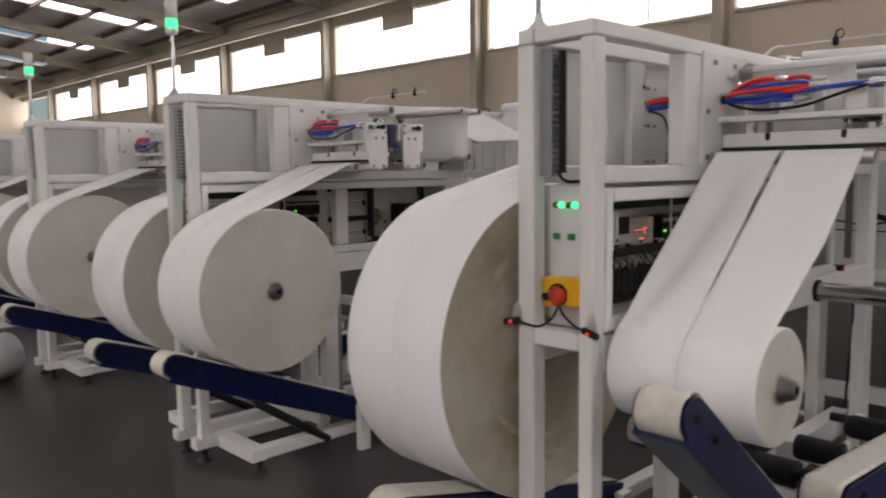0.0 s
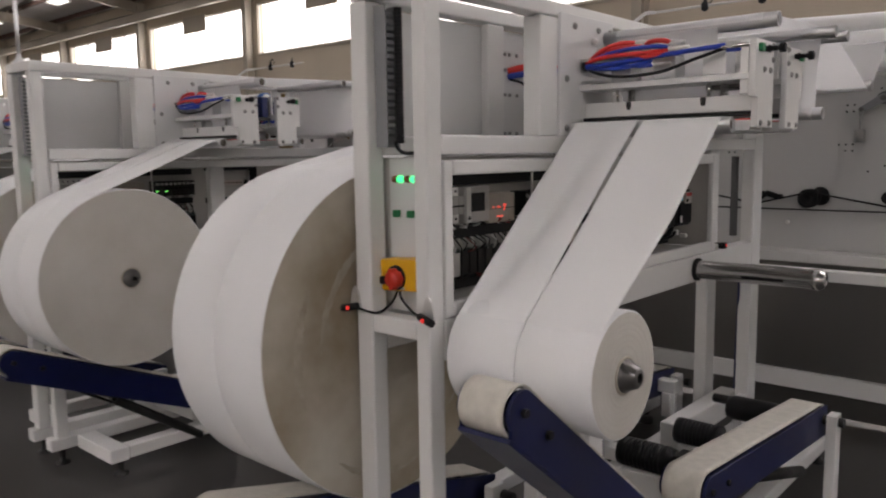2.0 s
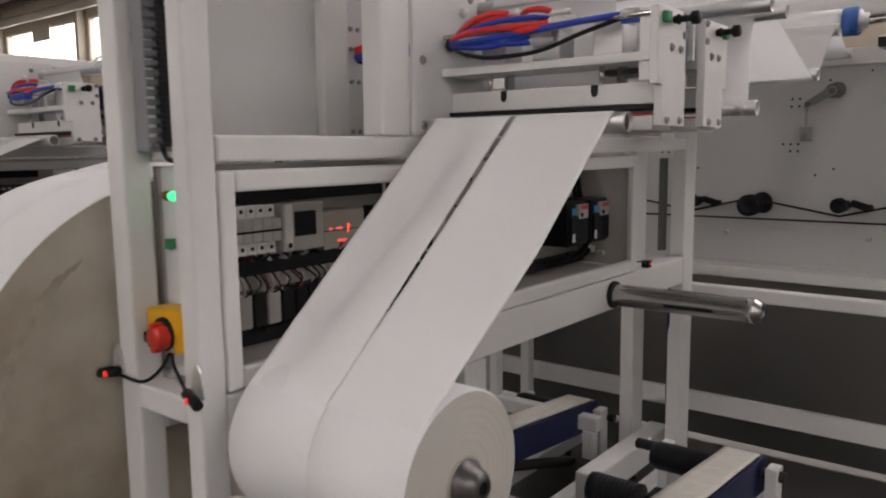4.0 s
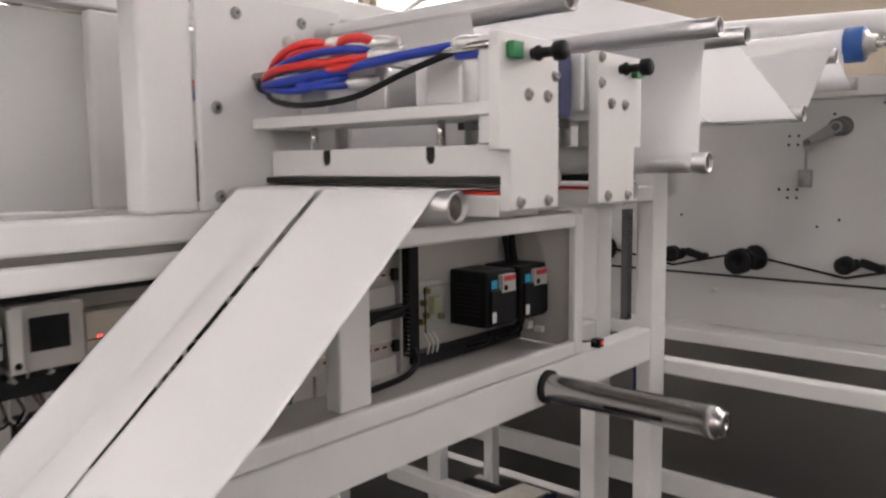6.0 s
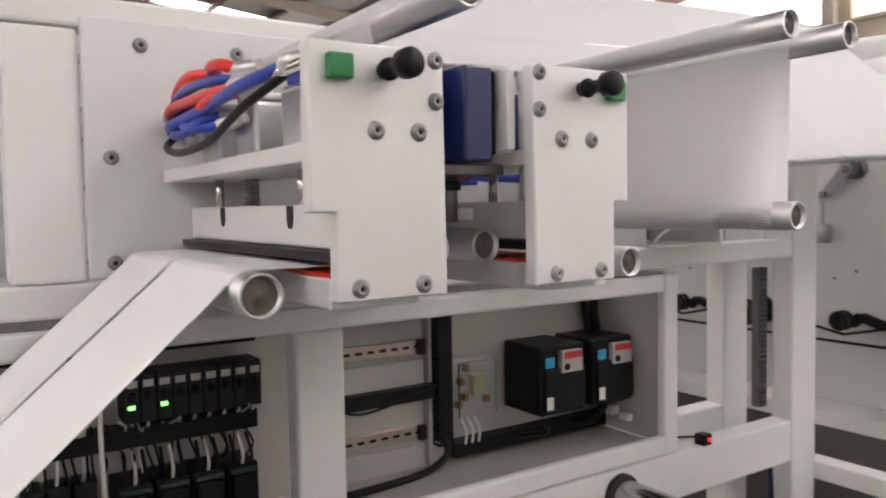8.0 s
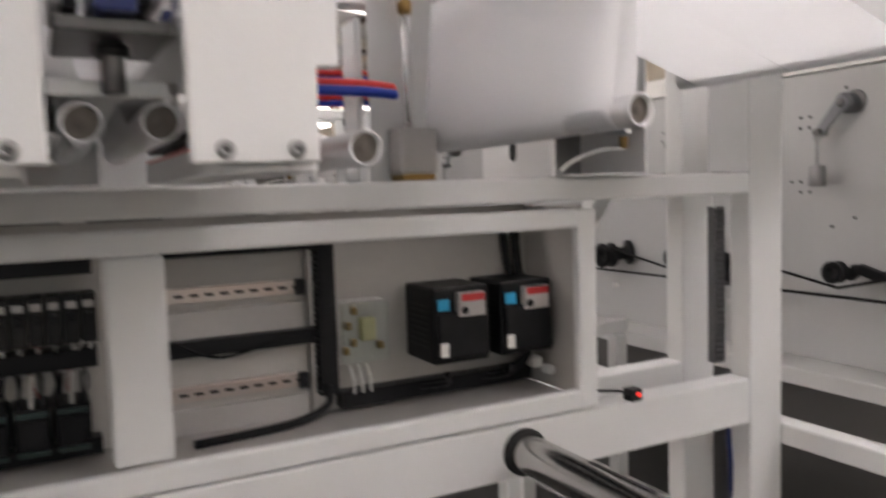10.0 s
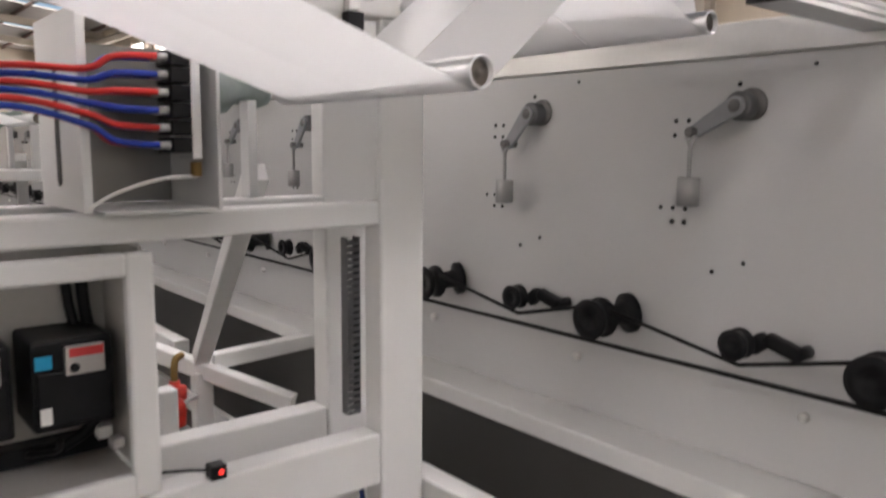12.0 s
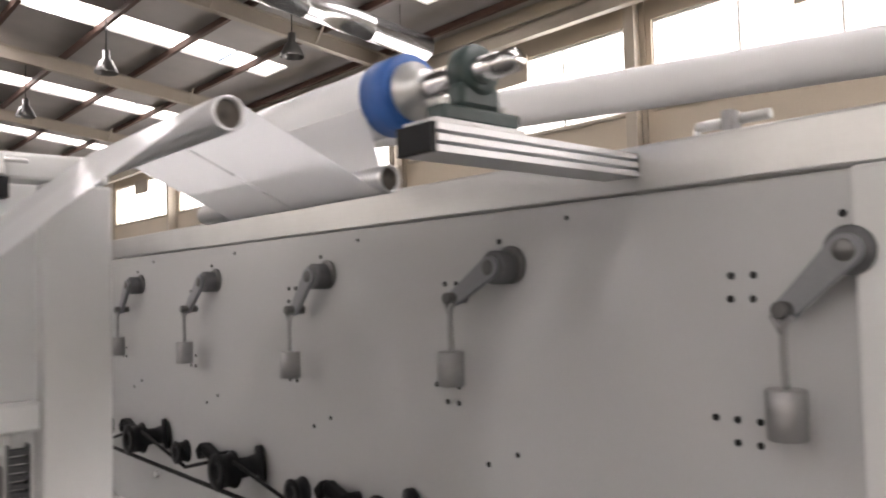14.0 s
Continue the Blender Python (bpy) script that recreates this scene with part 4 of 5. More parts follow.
def drive_arm(radius, yc, tip=None, pivot=None, side=-1):
    """A blue swing arm with a felt drive belt that presses on the roll from below."""
    pv = Vector(pivot or PIVOT)
    if tip is None:
        c = Vector((SPIN_X, SPIN_Z))
        d = c - pv
        ang = math.atan2(d.y, d.x) + math.asin((radius + 0.062) / d.length)
        tp = pv + Vector((math.cos(ang), math.sin(ang))) * 1.115
    else:
        tp = Vector(tip)
    way = (pv - tp).normalized()
    up = Vector((-way.y, way.x)) * (1 if way.x > 0 else -1)
    a = thing("belt_drive_arm", (pv.x, yc, 0.0), "dark blue swing arm with a cream felt drive belt", "drive arm", "belt drive arms")
    P = lambda along, off, y: Vector((tp.x + way.x * along + up.x * off, y, tp.y + way.y * along + up.y * off))
    ln = (pv - tp).length
    y0, y1 = yc - 0.06, yc + 0.06
    # belt loop
    rr = 0.058
    ang = math.degrees(math.atan2(up.y, up.x))
    loop = arc((tp.x, tp.y), rr, ang, ang + 180, 16) + arc((pv.x, pv.y), rr, ang + 180, ang + 360, 16)
    loop.append(loop[0])
    part("felt_belt", sheet(loop, y0, y1, 0.004, 0, 1, 6), BELT, a, "cream felt belt")
    part("head_pulley", rod((tp.x, y0 + 0.004, tp.y), (tp.x, y1 - 0.004, tp.y), rr - 0.003, 28), STEEL, a)
    part("tail_pulley", rod((pv.x, y0 + 0.004, pv.y), (pv.x, y1 - 0.004, pv.y), rr - 0.003, 28), STEEL, a)
    for y in (y0 - 0.012, y1 + 0.002):
        n = 12
        pts = []
        for i in range(n + 1):
            t = radians(ang - 0 + 180 * i / n)
            pts.append((tp.x + 0.05 * math.cos(t) * 1.0, tp.y + 0.05 * math.sin(t)))
        pts[-1:] = [(P(0.0, -0.066, 0).x, P(0.0, -0.066, 0).z)]
        pts += [(P(ln + 0.05, -0.075, 0).x, P(ln + 0.05, -0.075, 0).z), (P(ln + 0.05, 0.05, 0).x, P(ln + 0.05, 0.05, 0).z)]
        sp = part("side_plate", extrude_outline(pts, 1, y, y + 0.010, 0.001), BLUE, a)
        for al in (0.0, 0.12, ln):
            q = P(al, 0, y if y < yc else y + 0.01)
            part("axle_bolt", rod(q, q + Vector((0, -0.012 if y < yc else 0.012, 0)), 0.011, 6), IRON, sp)
    part("under_cover", beam(P(-0.005, -0.069, yc), P(ln + 0.04, -0.069, yc), 0.142, 0.012, 0.002), BLUE, a)
    part("cross_box", beam(P(0.1, -0.005, yc), P(ln - 0.08, -0.005, yc), 0.115, 0.06), BLUE, a)
    cylinder = part("lift_cylinder", rod(P(ln * 0.45, -0.09, yc - 0.03), P(ln * 0.9, -0.2, yc - 0.03), 0.022, 18), IRON, a)
    part("cylinder_rod", rod(P(ln * 0.25, -0.05, yc - 0.03), P(ln * 0.45, -0.09, yc - 0.03), 0.009, 12), CHROME, a)
    part("pivot_shaft", rod((pv.x, yc - 0.15, pv.y), (pv.x, F if yc < F else 1.46, pv.y), 0.02, 16), IRON, a)
    m = part("belt_motor", L((pv.x - 0.02, yc + 0.10, pv.y - 0.02), (0, 1, 0), [(0, 0.05), (0.02, 0.052), (0.19, 0.052), (0.2, 0.045), (0.21, 0.045), (0.21, 0)], 24, False), BLACK, a, "black drive motor")
    st = part("pivot_stand", B(pv.x - 0.035, pv.x + 0.035, yc - 0.13, yc - 0.09, -0.15, pv.y + 0.03, 0.004), PAINT, a)
    part("pivot_stand", B(pv.x - 0.035, pv.x + 0.035, yc + 0.25, yc + 0.29, -0.15, pv.y + 0.03, 0.004), PAINT, a)
    return a


def gear_motor(x, y, z):
    m = thing("gear_motor", (x, y, z - 0.06), "black finned gear motor beside the belt arms", "motor", "gear motors")
    prof = [(0, 0.03), (0.004, 0.045), (0.02, 0.047)]
    for i in range(9):
        prof += [(0.03 + i * 0.016, 0.047), (0.032 + i * 0.016, 0.043), (0.041 + i * 0.016, 0.043), (0.043 + i * 0.016, 0.047)]
    prof += [(0.19, 0.047), (0.194, 0.02), (0.22, 0.02)]
    part("motor_body", L((x, y + 0.11, z), (0, -1, 0), [(d, r * 1.15) for d, r in prof], 26), BLACK, m)
    part("gearbox", B(x - 0.045, x + 0.045, y - 0.19, y - 0.11, z - 0.05, z + 0.045, 0.006), IRON, m)
    part("mounting_foot", B(x - 0.05, x + 0.05, y - 0.18, y + 0.08, 0.14, z - 0.048, 0.004), PAINT, m)
    return m


def empty_shaft():
    s = thing("winding_shaft", (3.402, 0.93, 0.92), "bare polished steel expanding shaft sticking out of the frame", "shaft", "empty shafts")
    x, z = 3.402, 0.979
    part("flange", L((x, F - 0.001, z), (0, -1, 0), [(0, 0.047), (0.012, 0.047), (0.014, 0.042), (0.014, 0)], 36, False), IRON, s)
    part("shaft_body", L((x, F - 0.014, z), (0, -1, 0), [(0, 0.038), (0.44, 0.038), (0.444, 0.0405), (0.47, 0.0405), (0.474, 0.038), (0.482, 0.032), (0.49, 0.03), (0.49, 0.012), (0.47, 0.012), (0.47, 0)], 40, False), STEEL, s)
    for k in range(3):
        a = radians(120 * k + 75)
        o = Vector((math.cos(a), 0, math.sin(a))) * 0.0376
        bm = B(x - 0.006, x + 0.006, F - 0.36, F - 0.20, z - 0.0012, z + 0.0012, 0)
        m = Matrix.Translation((x, 0, z)) @ Matrix.Rotation(-a + math.pi / 2, 4, "Y") @ Matrix.Translation((-x, 0, -z + 0.0376))
        bmesh.ops.transform(bm, matrix=m, verts=bm.verts)
        part("expanding_key", bm, IRON, s)
    return s


# ---- build the stations ----
first = [unwind_frame(), tower_panel(), isolator(), web_sensors(), cable_loom(), stack_light(), web_head(), empty_shaft(), gear_motor(3.30, 1.10, 0.31), gear_motor(2.82, 1.10, 0.37)]
first += guide_rollers()
for n in range(1, 4):
    for o in first:
        copy_thing(o, Matrix.Translation((SHIFT[n], STEP[n], 0)) @ Matrix.Translation(o.location))

FRONT_Y, BACK_Y = (0.735, 1.165), (1.49, 1.925)
RADII = [(0.157, 0.502), (0.398, 0.44), (0.435, 0.43), (0.42, 0.43)]


def moved(o, n):
    o.location.y += STEP[n]
    o.location.x += SHIFT[n]
    return o


TURNING = []
for n, (rf, rb) in enumerate(RADII):
    TURNING.append((moved(parent_roll(rf, *FRONT_Y, True), n), rf))
    TURNING.append((moved(parent_roll(rb, *BACK_Y, True, n == 0), n), rb))
    moved(web_lane(rf, *FRONT_Y), n)
    moved(web_lane(rb, *BACK_Y, False), n)
    moved(drive_arm(rf, 0.87), n)
    moved(drive_arm(rb, 1.66), n)
    moved(drive_arm(0.0, 0.80, (2.48, 0.46), (3.63, 0.37)), n)
    moved(drive_arm(0.0, 1.64, (2.80, 0.40), (4.0, 0.30)), n)


# ---- the main machine's side wall ----
PX = 4.725


def main_wall():
    y0, y1 = 0.19, 11.0
    w = thing("machine_side_wall", (PX, 5, 0), "tall white painted machine side wall with drilled holes", "machine", "")
    part("wall_plate", B(PX, PX + 0.02, y0, y1, 0.932, 1.822, 0), WALL_PLATE, w)
    part("top_beam", B(PX - 0.012, PX + 0.1, y0 - 0.2, y1, 1.824, 1.896, 0.004), BRUSHED, w, "polished steel top beam")
    part("ledge_beam", B(PX - 0.145, PX + 0.03, y0 - 0.6, y1, 0.876, 0.930, 0.006), PAINT, w)
    part("foot_beam", B(PX + 0.013, PX + 0.08, y0 - 0.6, y1, 0.145, 0.246, 0.006), PAINT, w)
    part("guard_sheet", B(PX + 0.04, PX + 0.046, y0 - 0.6, y1, 0.02, 0.874, 0), GREY_SHEET, w, "grey sheet metal guard")
    part("end_post", B(PX - 0.03, PX + 0.1, y0 - 0.19, y0 - 0.002, 0.932, 1.822, 0.006), PAINT, w)
    for k in range(18):
        y = 0.628 + 0.611 * k
        if y < y1:
            part("screw", L((PX, y, 1.076), (-1, 0, 0), [(0, 0.011), (0.012, 0.011), (0.014, 0.006), (0.014, 0)], 12, False), FITTING, w)
    for k in range(6):
        y = 0.653 + 0.611 * k
        part("screw", rod((PX, y, 1.797), (PX - 0.003, y, 1.797), 0.0042, 10), IRON, w)
    return w


main_wall()


def weight_arm(y, dy, dz):
    z = 1.718
    a = thing("tension_arm", (PX - 0.03, y, z - 0.28), "grey tension lever with a hanging steel cylinder weight", "tension arm", "tension arms")
    part("hub", L((PX, y, z), (-1, 0, 0), [(0, 0.031), (0.036, 0.031), (0.039, 0.028), (0.039, 0.0)], 28, False), HUB_GREY, a)
    part("collar", L((PX, y - 0.012, z + 0.004), (-1, 0, 0), [(0, 0.035), (0.006, 0.035), (0.007, 0.033), (0.007, 0)], 28, False), GUN, a)
    part("shaft", L((PX - 0.033, y, z), (-1, 0, 0), [(0, 0.014), (0.02, 0.014), (0.022, 0.011), (0.022, 0)], 18, False), GUN, a)
    d = Vector((dy, dz))
    ln = d.length
    d.normalize()
    n = 10
    pts = []
    for i in range(n + 1):
        t = math.pi / 2 + math.pi * i / n
        pts.append((y + (d.x * math.cos(t) - d.y * math.sin(t)) * 0.021, z + (d.y * math.cos(t) + d.x * math.sin(t)) * 0.021))
    for i in range(n + 1):
        t = -math.pi / 2 + math.pi * i / n
        pts.append((y + d.x * ln + (d.x * math.cos(t) - d.y * math.sin(t)) * 0.015, z + d.y * ln + (d.y * math.cos(t) + d.x * math.sin(t)) * 0.015))
    part("lever", extrude_outline(pts, 0, PX - 0.052, PX - 0.040, 0.002), GREY_PVC, a)
    ye, ze = y + d.x * ln, z + d.y * ln
    part("pin", rod((PX - 0.07, ye, ze), (PX - 0.02, ye, ze), 0.011, 16), GUN, a)
    part("hook_rod", pipe([(PX - 0.06, ye - 0.012, ze - 0.008), (PX - 0.06, ye, ze - 0.03), (PX - 0.06, ye, ze - 0.10)], 0.005), DULL, a)
    part("hook_rod", pipe([(PX - 0.06, ye + 0.012, ze - 0.008), (PX - 0.06, ye, ze - 0.03)], 0.005), DULL, a)
    part("weight", L((PX - 0.06, ye, ze - 0.163), (0, 0, 1), [(0, 0.023), (0.002, 0.025), (0.062, 0.025), (0.064, 0.023)], 28), DULL, a, "turned steel weight")
    for ay, az in ((0.172, -0.027), (0.139, -0.027), (0.174, -0.06), (0.141, -0.06), (0.204, -0.228), (0.171, -0.228), (0.138, -0.228), (0.172, -0.26), (0.139, -0.26), (0.018, 0.048), (-0.024, -0.02), (0.062, -0.366), (-0.013, -0.338)):
        part("plug_screw", rod((PX + 0.001, y + ay, z + az), (PX - 0.002, y + ay, z + az), 0.0055, 8), IRON, a)
    return a


SWING = ((0.074, -0.072), (0.094, -0.054), (0.07, -0.08), (0.085, -0.08), (0.06, -0.085), (0.07, -0.07), (0.05, -0.08))
for k in range(14):
    weight_arm(0.190 + 0.6065 * k, *SWING[k % 7])


def belt_drive():
    b = thing("lifting_belt_drive", (PX - 0.05, 4, 1.1), "black rubber drive belt over a row of black pulleys", "belt drive")
    pulley = lambda y, z, x0, r, w: L((x0, y, z), (-1, 0, 0), [(0, r), (0.004, r), (0.006, r * 0.86), (w - 0.006, r * 0.86), (w - 0.004, r), (w, r), (w, r * 0.4), (w - 0.006, r * 0.4), (w - 0.006, 0)], 26, False)
    for k in range(14):
        y = 0.46 + 0.65 * k
        p = part("drive_pulley", pulley(y, 1.213, PX - 0.07, 0.05, 0.05), BLACK, b)
        part("flange", L((PX - 0.001, y - 0.035, 1.222), (-1, 0.35, -0.1), [(0, 0.05), (0.014, 0.05), (0.018, 0.03), (0.04, 0.026), (0.09, 0.03)], 26, True), BLACK, p)
        part("tensioner_pulley", pulley(y + 0.275, 1.225, PX - 0.08, 0.033, 0.035), BLACK, b)
        part("tensioner_arm", beam((PX - 0.04, y + 0.275, 1.207), (PX - 0.04, y + 0.24, 1.235), 0.03, 0.036, 0.008), BLACK, b)
        part("tensioner_slot", beam((PX - 0.04, y + 0.24, 1.235), (PX - 0.04, y + 0.165, 1.212), 0.03, 0.03, 0.006), BLACK, b)
        part("tensioner_mount", rod((PX, y + 0.17, 1.215), (PX - 0.05, y + 0.17, 1.215), 0.014, 14), BLACK, b)
        part("belt_span", pipe([(PX - 0.085, y, 1.245), (PX - 0.085, y + 0.275, 1.178)], 0.005, 6), RUBBER, b)
        part("belt_span", pipe([(PX - 0.085, y + 0.275, 1.178), (PX - 0.085, y + 0.65, 1.245)], 0.005, 6), RUBBER, b)
    part("return_belt", B(PX - 0.092, PX - 0.08, 0.4, 9.3, 1.148, 1.156, 0.001), RUBBER, b)
    return b


belt_drive()

# ---- webs and rollers between the station and the machine wall ----
LINK = [(3.834, 1.722, 0.022), (4.115, 1.899, 0.022), (4.354, 1.838, 0.02)]
links = []
for i, (x, z, r) in enumerate(LINK):
    links.append(roller("guide_roller", x, z, r, 0.66, 1.25 if i else F))


def film_web():
    w = thing("film_web", (3.3, 0.9, 1.56), "smooth white film web running over guide rollers", "web", "film webs")
    ya, yb = 0.67, 1.13
    G = {"a": GUIDES[7], "b": GUIDES[5], "c": GUIDES[4], "d": GUIDES[6], "e": LINK[0], "f": LINK[1], "g": LINK[2]}
    def span(p, q, s0, s1, name="film_span"):
        a, b = tangent(p[:2], p[2] + 0.001, q[:2], q[2] + 0.001, s0, s1)
        return (a.x, a.y), (b.x, b.y)
    runs = []
    for p, q, s0, s1 in (("a", "b", 1, 1), ("b", "d", 1, 1), ("d", "e", 1, -1), ("e", "f", -1, 1), ("f", "g", 1, -1)):
        u, v = span(G[p], G[q], s0, s1)
        yc = (ya + yb) / 2 + 0.012
        for a, b in ((ya, yc - 0.0014), (yc + 0.0014, yb)):
            part("film_span", sheet(straight(u, v, 10), a, b, 0.0, 0.0015, 0.8, 12, 0.7 * len(runs)), FILM_WEB, w)
        runs.append((u, v))
    # the film bends round each roller
    for key, (_, v), (u, _), s in zip("bdef", runs, runs[1:], (1, 1, -1, 1)):
        c = G[key]
        a0 = math.degrees(math.atan2(v[1] - c[1], v[0] - c[0]))
        a1 = math.degrees(math.atan2(u[1] - c[1], u[0] - c[0]))
        if s > 0:
            while a1 > a0: a1 -= 360
        else:
            while a1 < a0: a1 += 360
        part("film_bend", sheet(arc(c[:2], c[2] + 0.001, a0, a1, 12), ya, yb, 0.0, 0, 1, 16), FILM_WEB, w)
    u, v = tangent(GUIDES[2][:2], 0.02, GUIDES[7][:2], 0.023, 1, 1)
    part("film_span", sheet(straight((u.x, u.y), (v.x, v.y), 8), ya + 0.13, yb, 0.0, 0.0, 1, 8), FILM_WEB, w)
    part("film_bend", sheet(arc(GUIDES[7][:2], 0.023, 180, 88, 10), ya, yb, 0.0, 0, 1, 8), FILM_WEB, w)
    # the loop that hangs round the low roller
    d, c = G["d"], G["c"]
    loop = straight((d[0] - d[2] - 0.002, d[1] - 0.004), (c[0] - c[2] - 0.001, c[1]), 10) + arc(c[:2], c[2] + 0.001, 180, 360, 14)[1:] + straight((c[0] + c[2] + 0.001, c[1]), (c[0] + c[2] + 0.006, d[1] - 0.02), 8)[1:]
    part("film_loop", sheet(loop, lambda s: 0.70 + 0.016 * min(1.0, 3 * s), lambda s: 1.255, 0.0, 0.0012, 1.2, 16, 0.4), FILM_WEB, w)
    u, v = tangent(LINK[2][:2], 0.021, (4.39, 1.962), 0.054, -1, 1)
    part("film_span", sheet(straight((u.x, u.y), (v.x, v.y), 8), 0.70, yb, 0.0, 0.001, 1, 16), FILM_WEB, w)
    return w


links.append(film_web())


def spreader():
    x, z = 4.39, 1.962
    s = thing("spreader_roll", (x, 0.9, z - 0.063), "white covered roll with a blue rubber end ring in dark bearings", "roll", "spreader rolls")
    part("roll_body", rod((x, 0.705, z), (x, 1.4, z), 0.052, 36), FILM, s)
    part("end_ring", L((x, 0.648, z), (0, 1, 0), [(0, 0.034), (0.0, 0.053), (0.003, 0.056), (0.055, 0.056), (0.055, 0.04)], 36, False), BLUE_RING, s, "blue rubber ring")
    part("hub", L((x, 0.652, z), (0, -1, 0), [(0, 0.042), (0.012, 0.042), (0.014, 0.03), (0.036, 0.028), (0.036, 0.018)], 30), FITTING, s)
    part("shaft", L((x, 0.625, z), (0, -1, 0), [(0, 0.017), (0.145, 0.017), (0.147, 0.0155), (0.175, 0.0155), (0.177, 0)], 24, False), CHROME, s)
    b = part("bearing_block", L((x, 0.543, z), (0, -1, 0), [(0, 0.032), (0.005, 0.036), (0.026, 0.036), (0.031, 0.032), (0.031, 0.018)], 28, False), DARK_GREEN, s, "dark green cast bearing")
    part("bearing_foot", B(x - 0.068, x + 0.068, 0.509, 0.545, 1.8905, 1.912, 0.004), DARK_GREEN, b)
    part("bearing_foot", B(x - 0.036, x + 0.036, 0.512, 0.542, 1.91, 1.945, 0.008), DARK_GREEN, b)
    for dx in (-0.052, 0.052):
        part("bolt", rod((x + dx, 0.527, 1.91), (x + dx, 0.527, 1.923), 0.008, 6), FITTING, b)
    r = thing("slide_rail", (4.5, 0.53, 1.847), "grooved aluminium profile rail with black end cap", "rail", "slide rails")
    out = [(0.506, 1.847)]
    for zz in (1.847, 1.8605, 1.874):
        out += [(0.498, zz + 0.0005), (0.498, zz + 0.009), (0.506, zz + 0.0095)]
    bm = extrude_outline(out + [(1.063 - y, z) for y, z in out[::-1]][:-1] + [(0.557, 1.847)], 0, 4.3, 4.712)
    part("profile", bm, ALU, r)
    part("top_plate", B(4.30, 4.46, 0.500, 0.563, 1.8835, 1.890, 0.001), ALU_PLATE, r)
    part("end_cap", B(4.290, 4.2995, 0.498, 0.565, 1.847, 1.883, 0.001), BLACK, r, "black plastic end cap")
    return [s, r]


links += spreader()
for n in range(1, 4):
    for o in links:
        copy_thing(o, Matrix.Translation((SHIFT[n], STEP[n], 0)) @ Matrix.Translation(o.location))


# ---- electrical bay ----
def inverter(x):
    v = thing("inverter_drive", (x + 0.065, 1.35, 1.12), "black frequency inverter with cyan and red stickers", "inverter", "inverters")
    y0, y1, z0, z1 = 1.285, 1.418, 1.15, 1.306
    part("housing", B(x, x + 0.13, y0, y1, z0, z1, 0.006), BLACK, v)
    part("cover", B(x + 0.006, x + 0.124, y0 - 0.012, y0 - 0.0005, z0 + 0.01, z1 - 0.05, 0.005), BLACK, v)
    part("cyan_sticker", B(x + 0.004, x + 0.03, y0 - 0.0135, y0 - 0.0125 + 0.0005, z1 - 0.045, z1 - 0.022, 0), CYAN, v)
    k = part("keypad", B(x + 0.05, x + 0.112, y0 - 0.016, y0 - 0.0005, z1 - 0.06, z1 - 0.012, 0.002), LABEL_GREY, v)
    part("red_sticker", B(x + 0.056, x + 0.11, y0 - 0.0168, y0 - 0.0163, z1 - 0.029, z1 - 0.014, 0), LABEL_RED, k)
    part("dial", rod((x + 0.063, y0 - 0.0163, z1 - 0.047), (x + 0.063, y0 - 0.02, z1 - 0.047), 0.008, 12), BLACK, k)
    part("rating_label", B(x + 0.008, x + 0.026, y0 - 0.0135, y0 - 0.0125, z0 + 0.018, z0 + 0.046, 0), WHITE_PLASTIC, v)
    for i in range(8):
        part("vent_slot", B(x - 0.0012, x - 0.0002, y0 + 0.02, y1 - 0.02, z0 + 0.03 + i * 0.012, z0 + 0.035 + i * 0.012, 0), IRON, v)
    return v


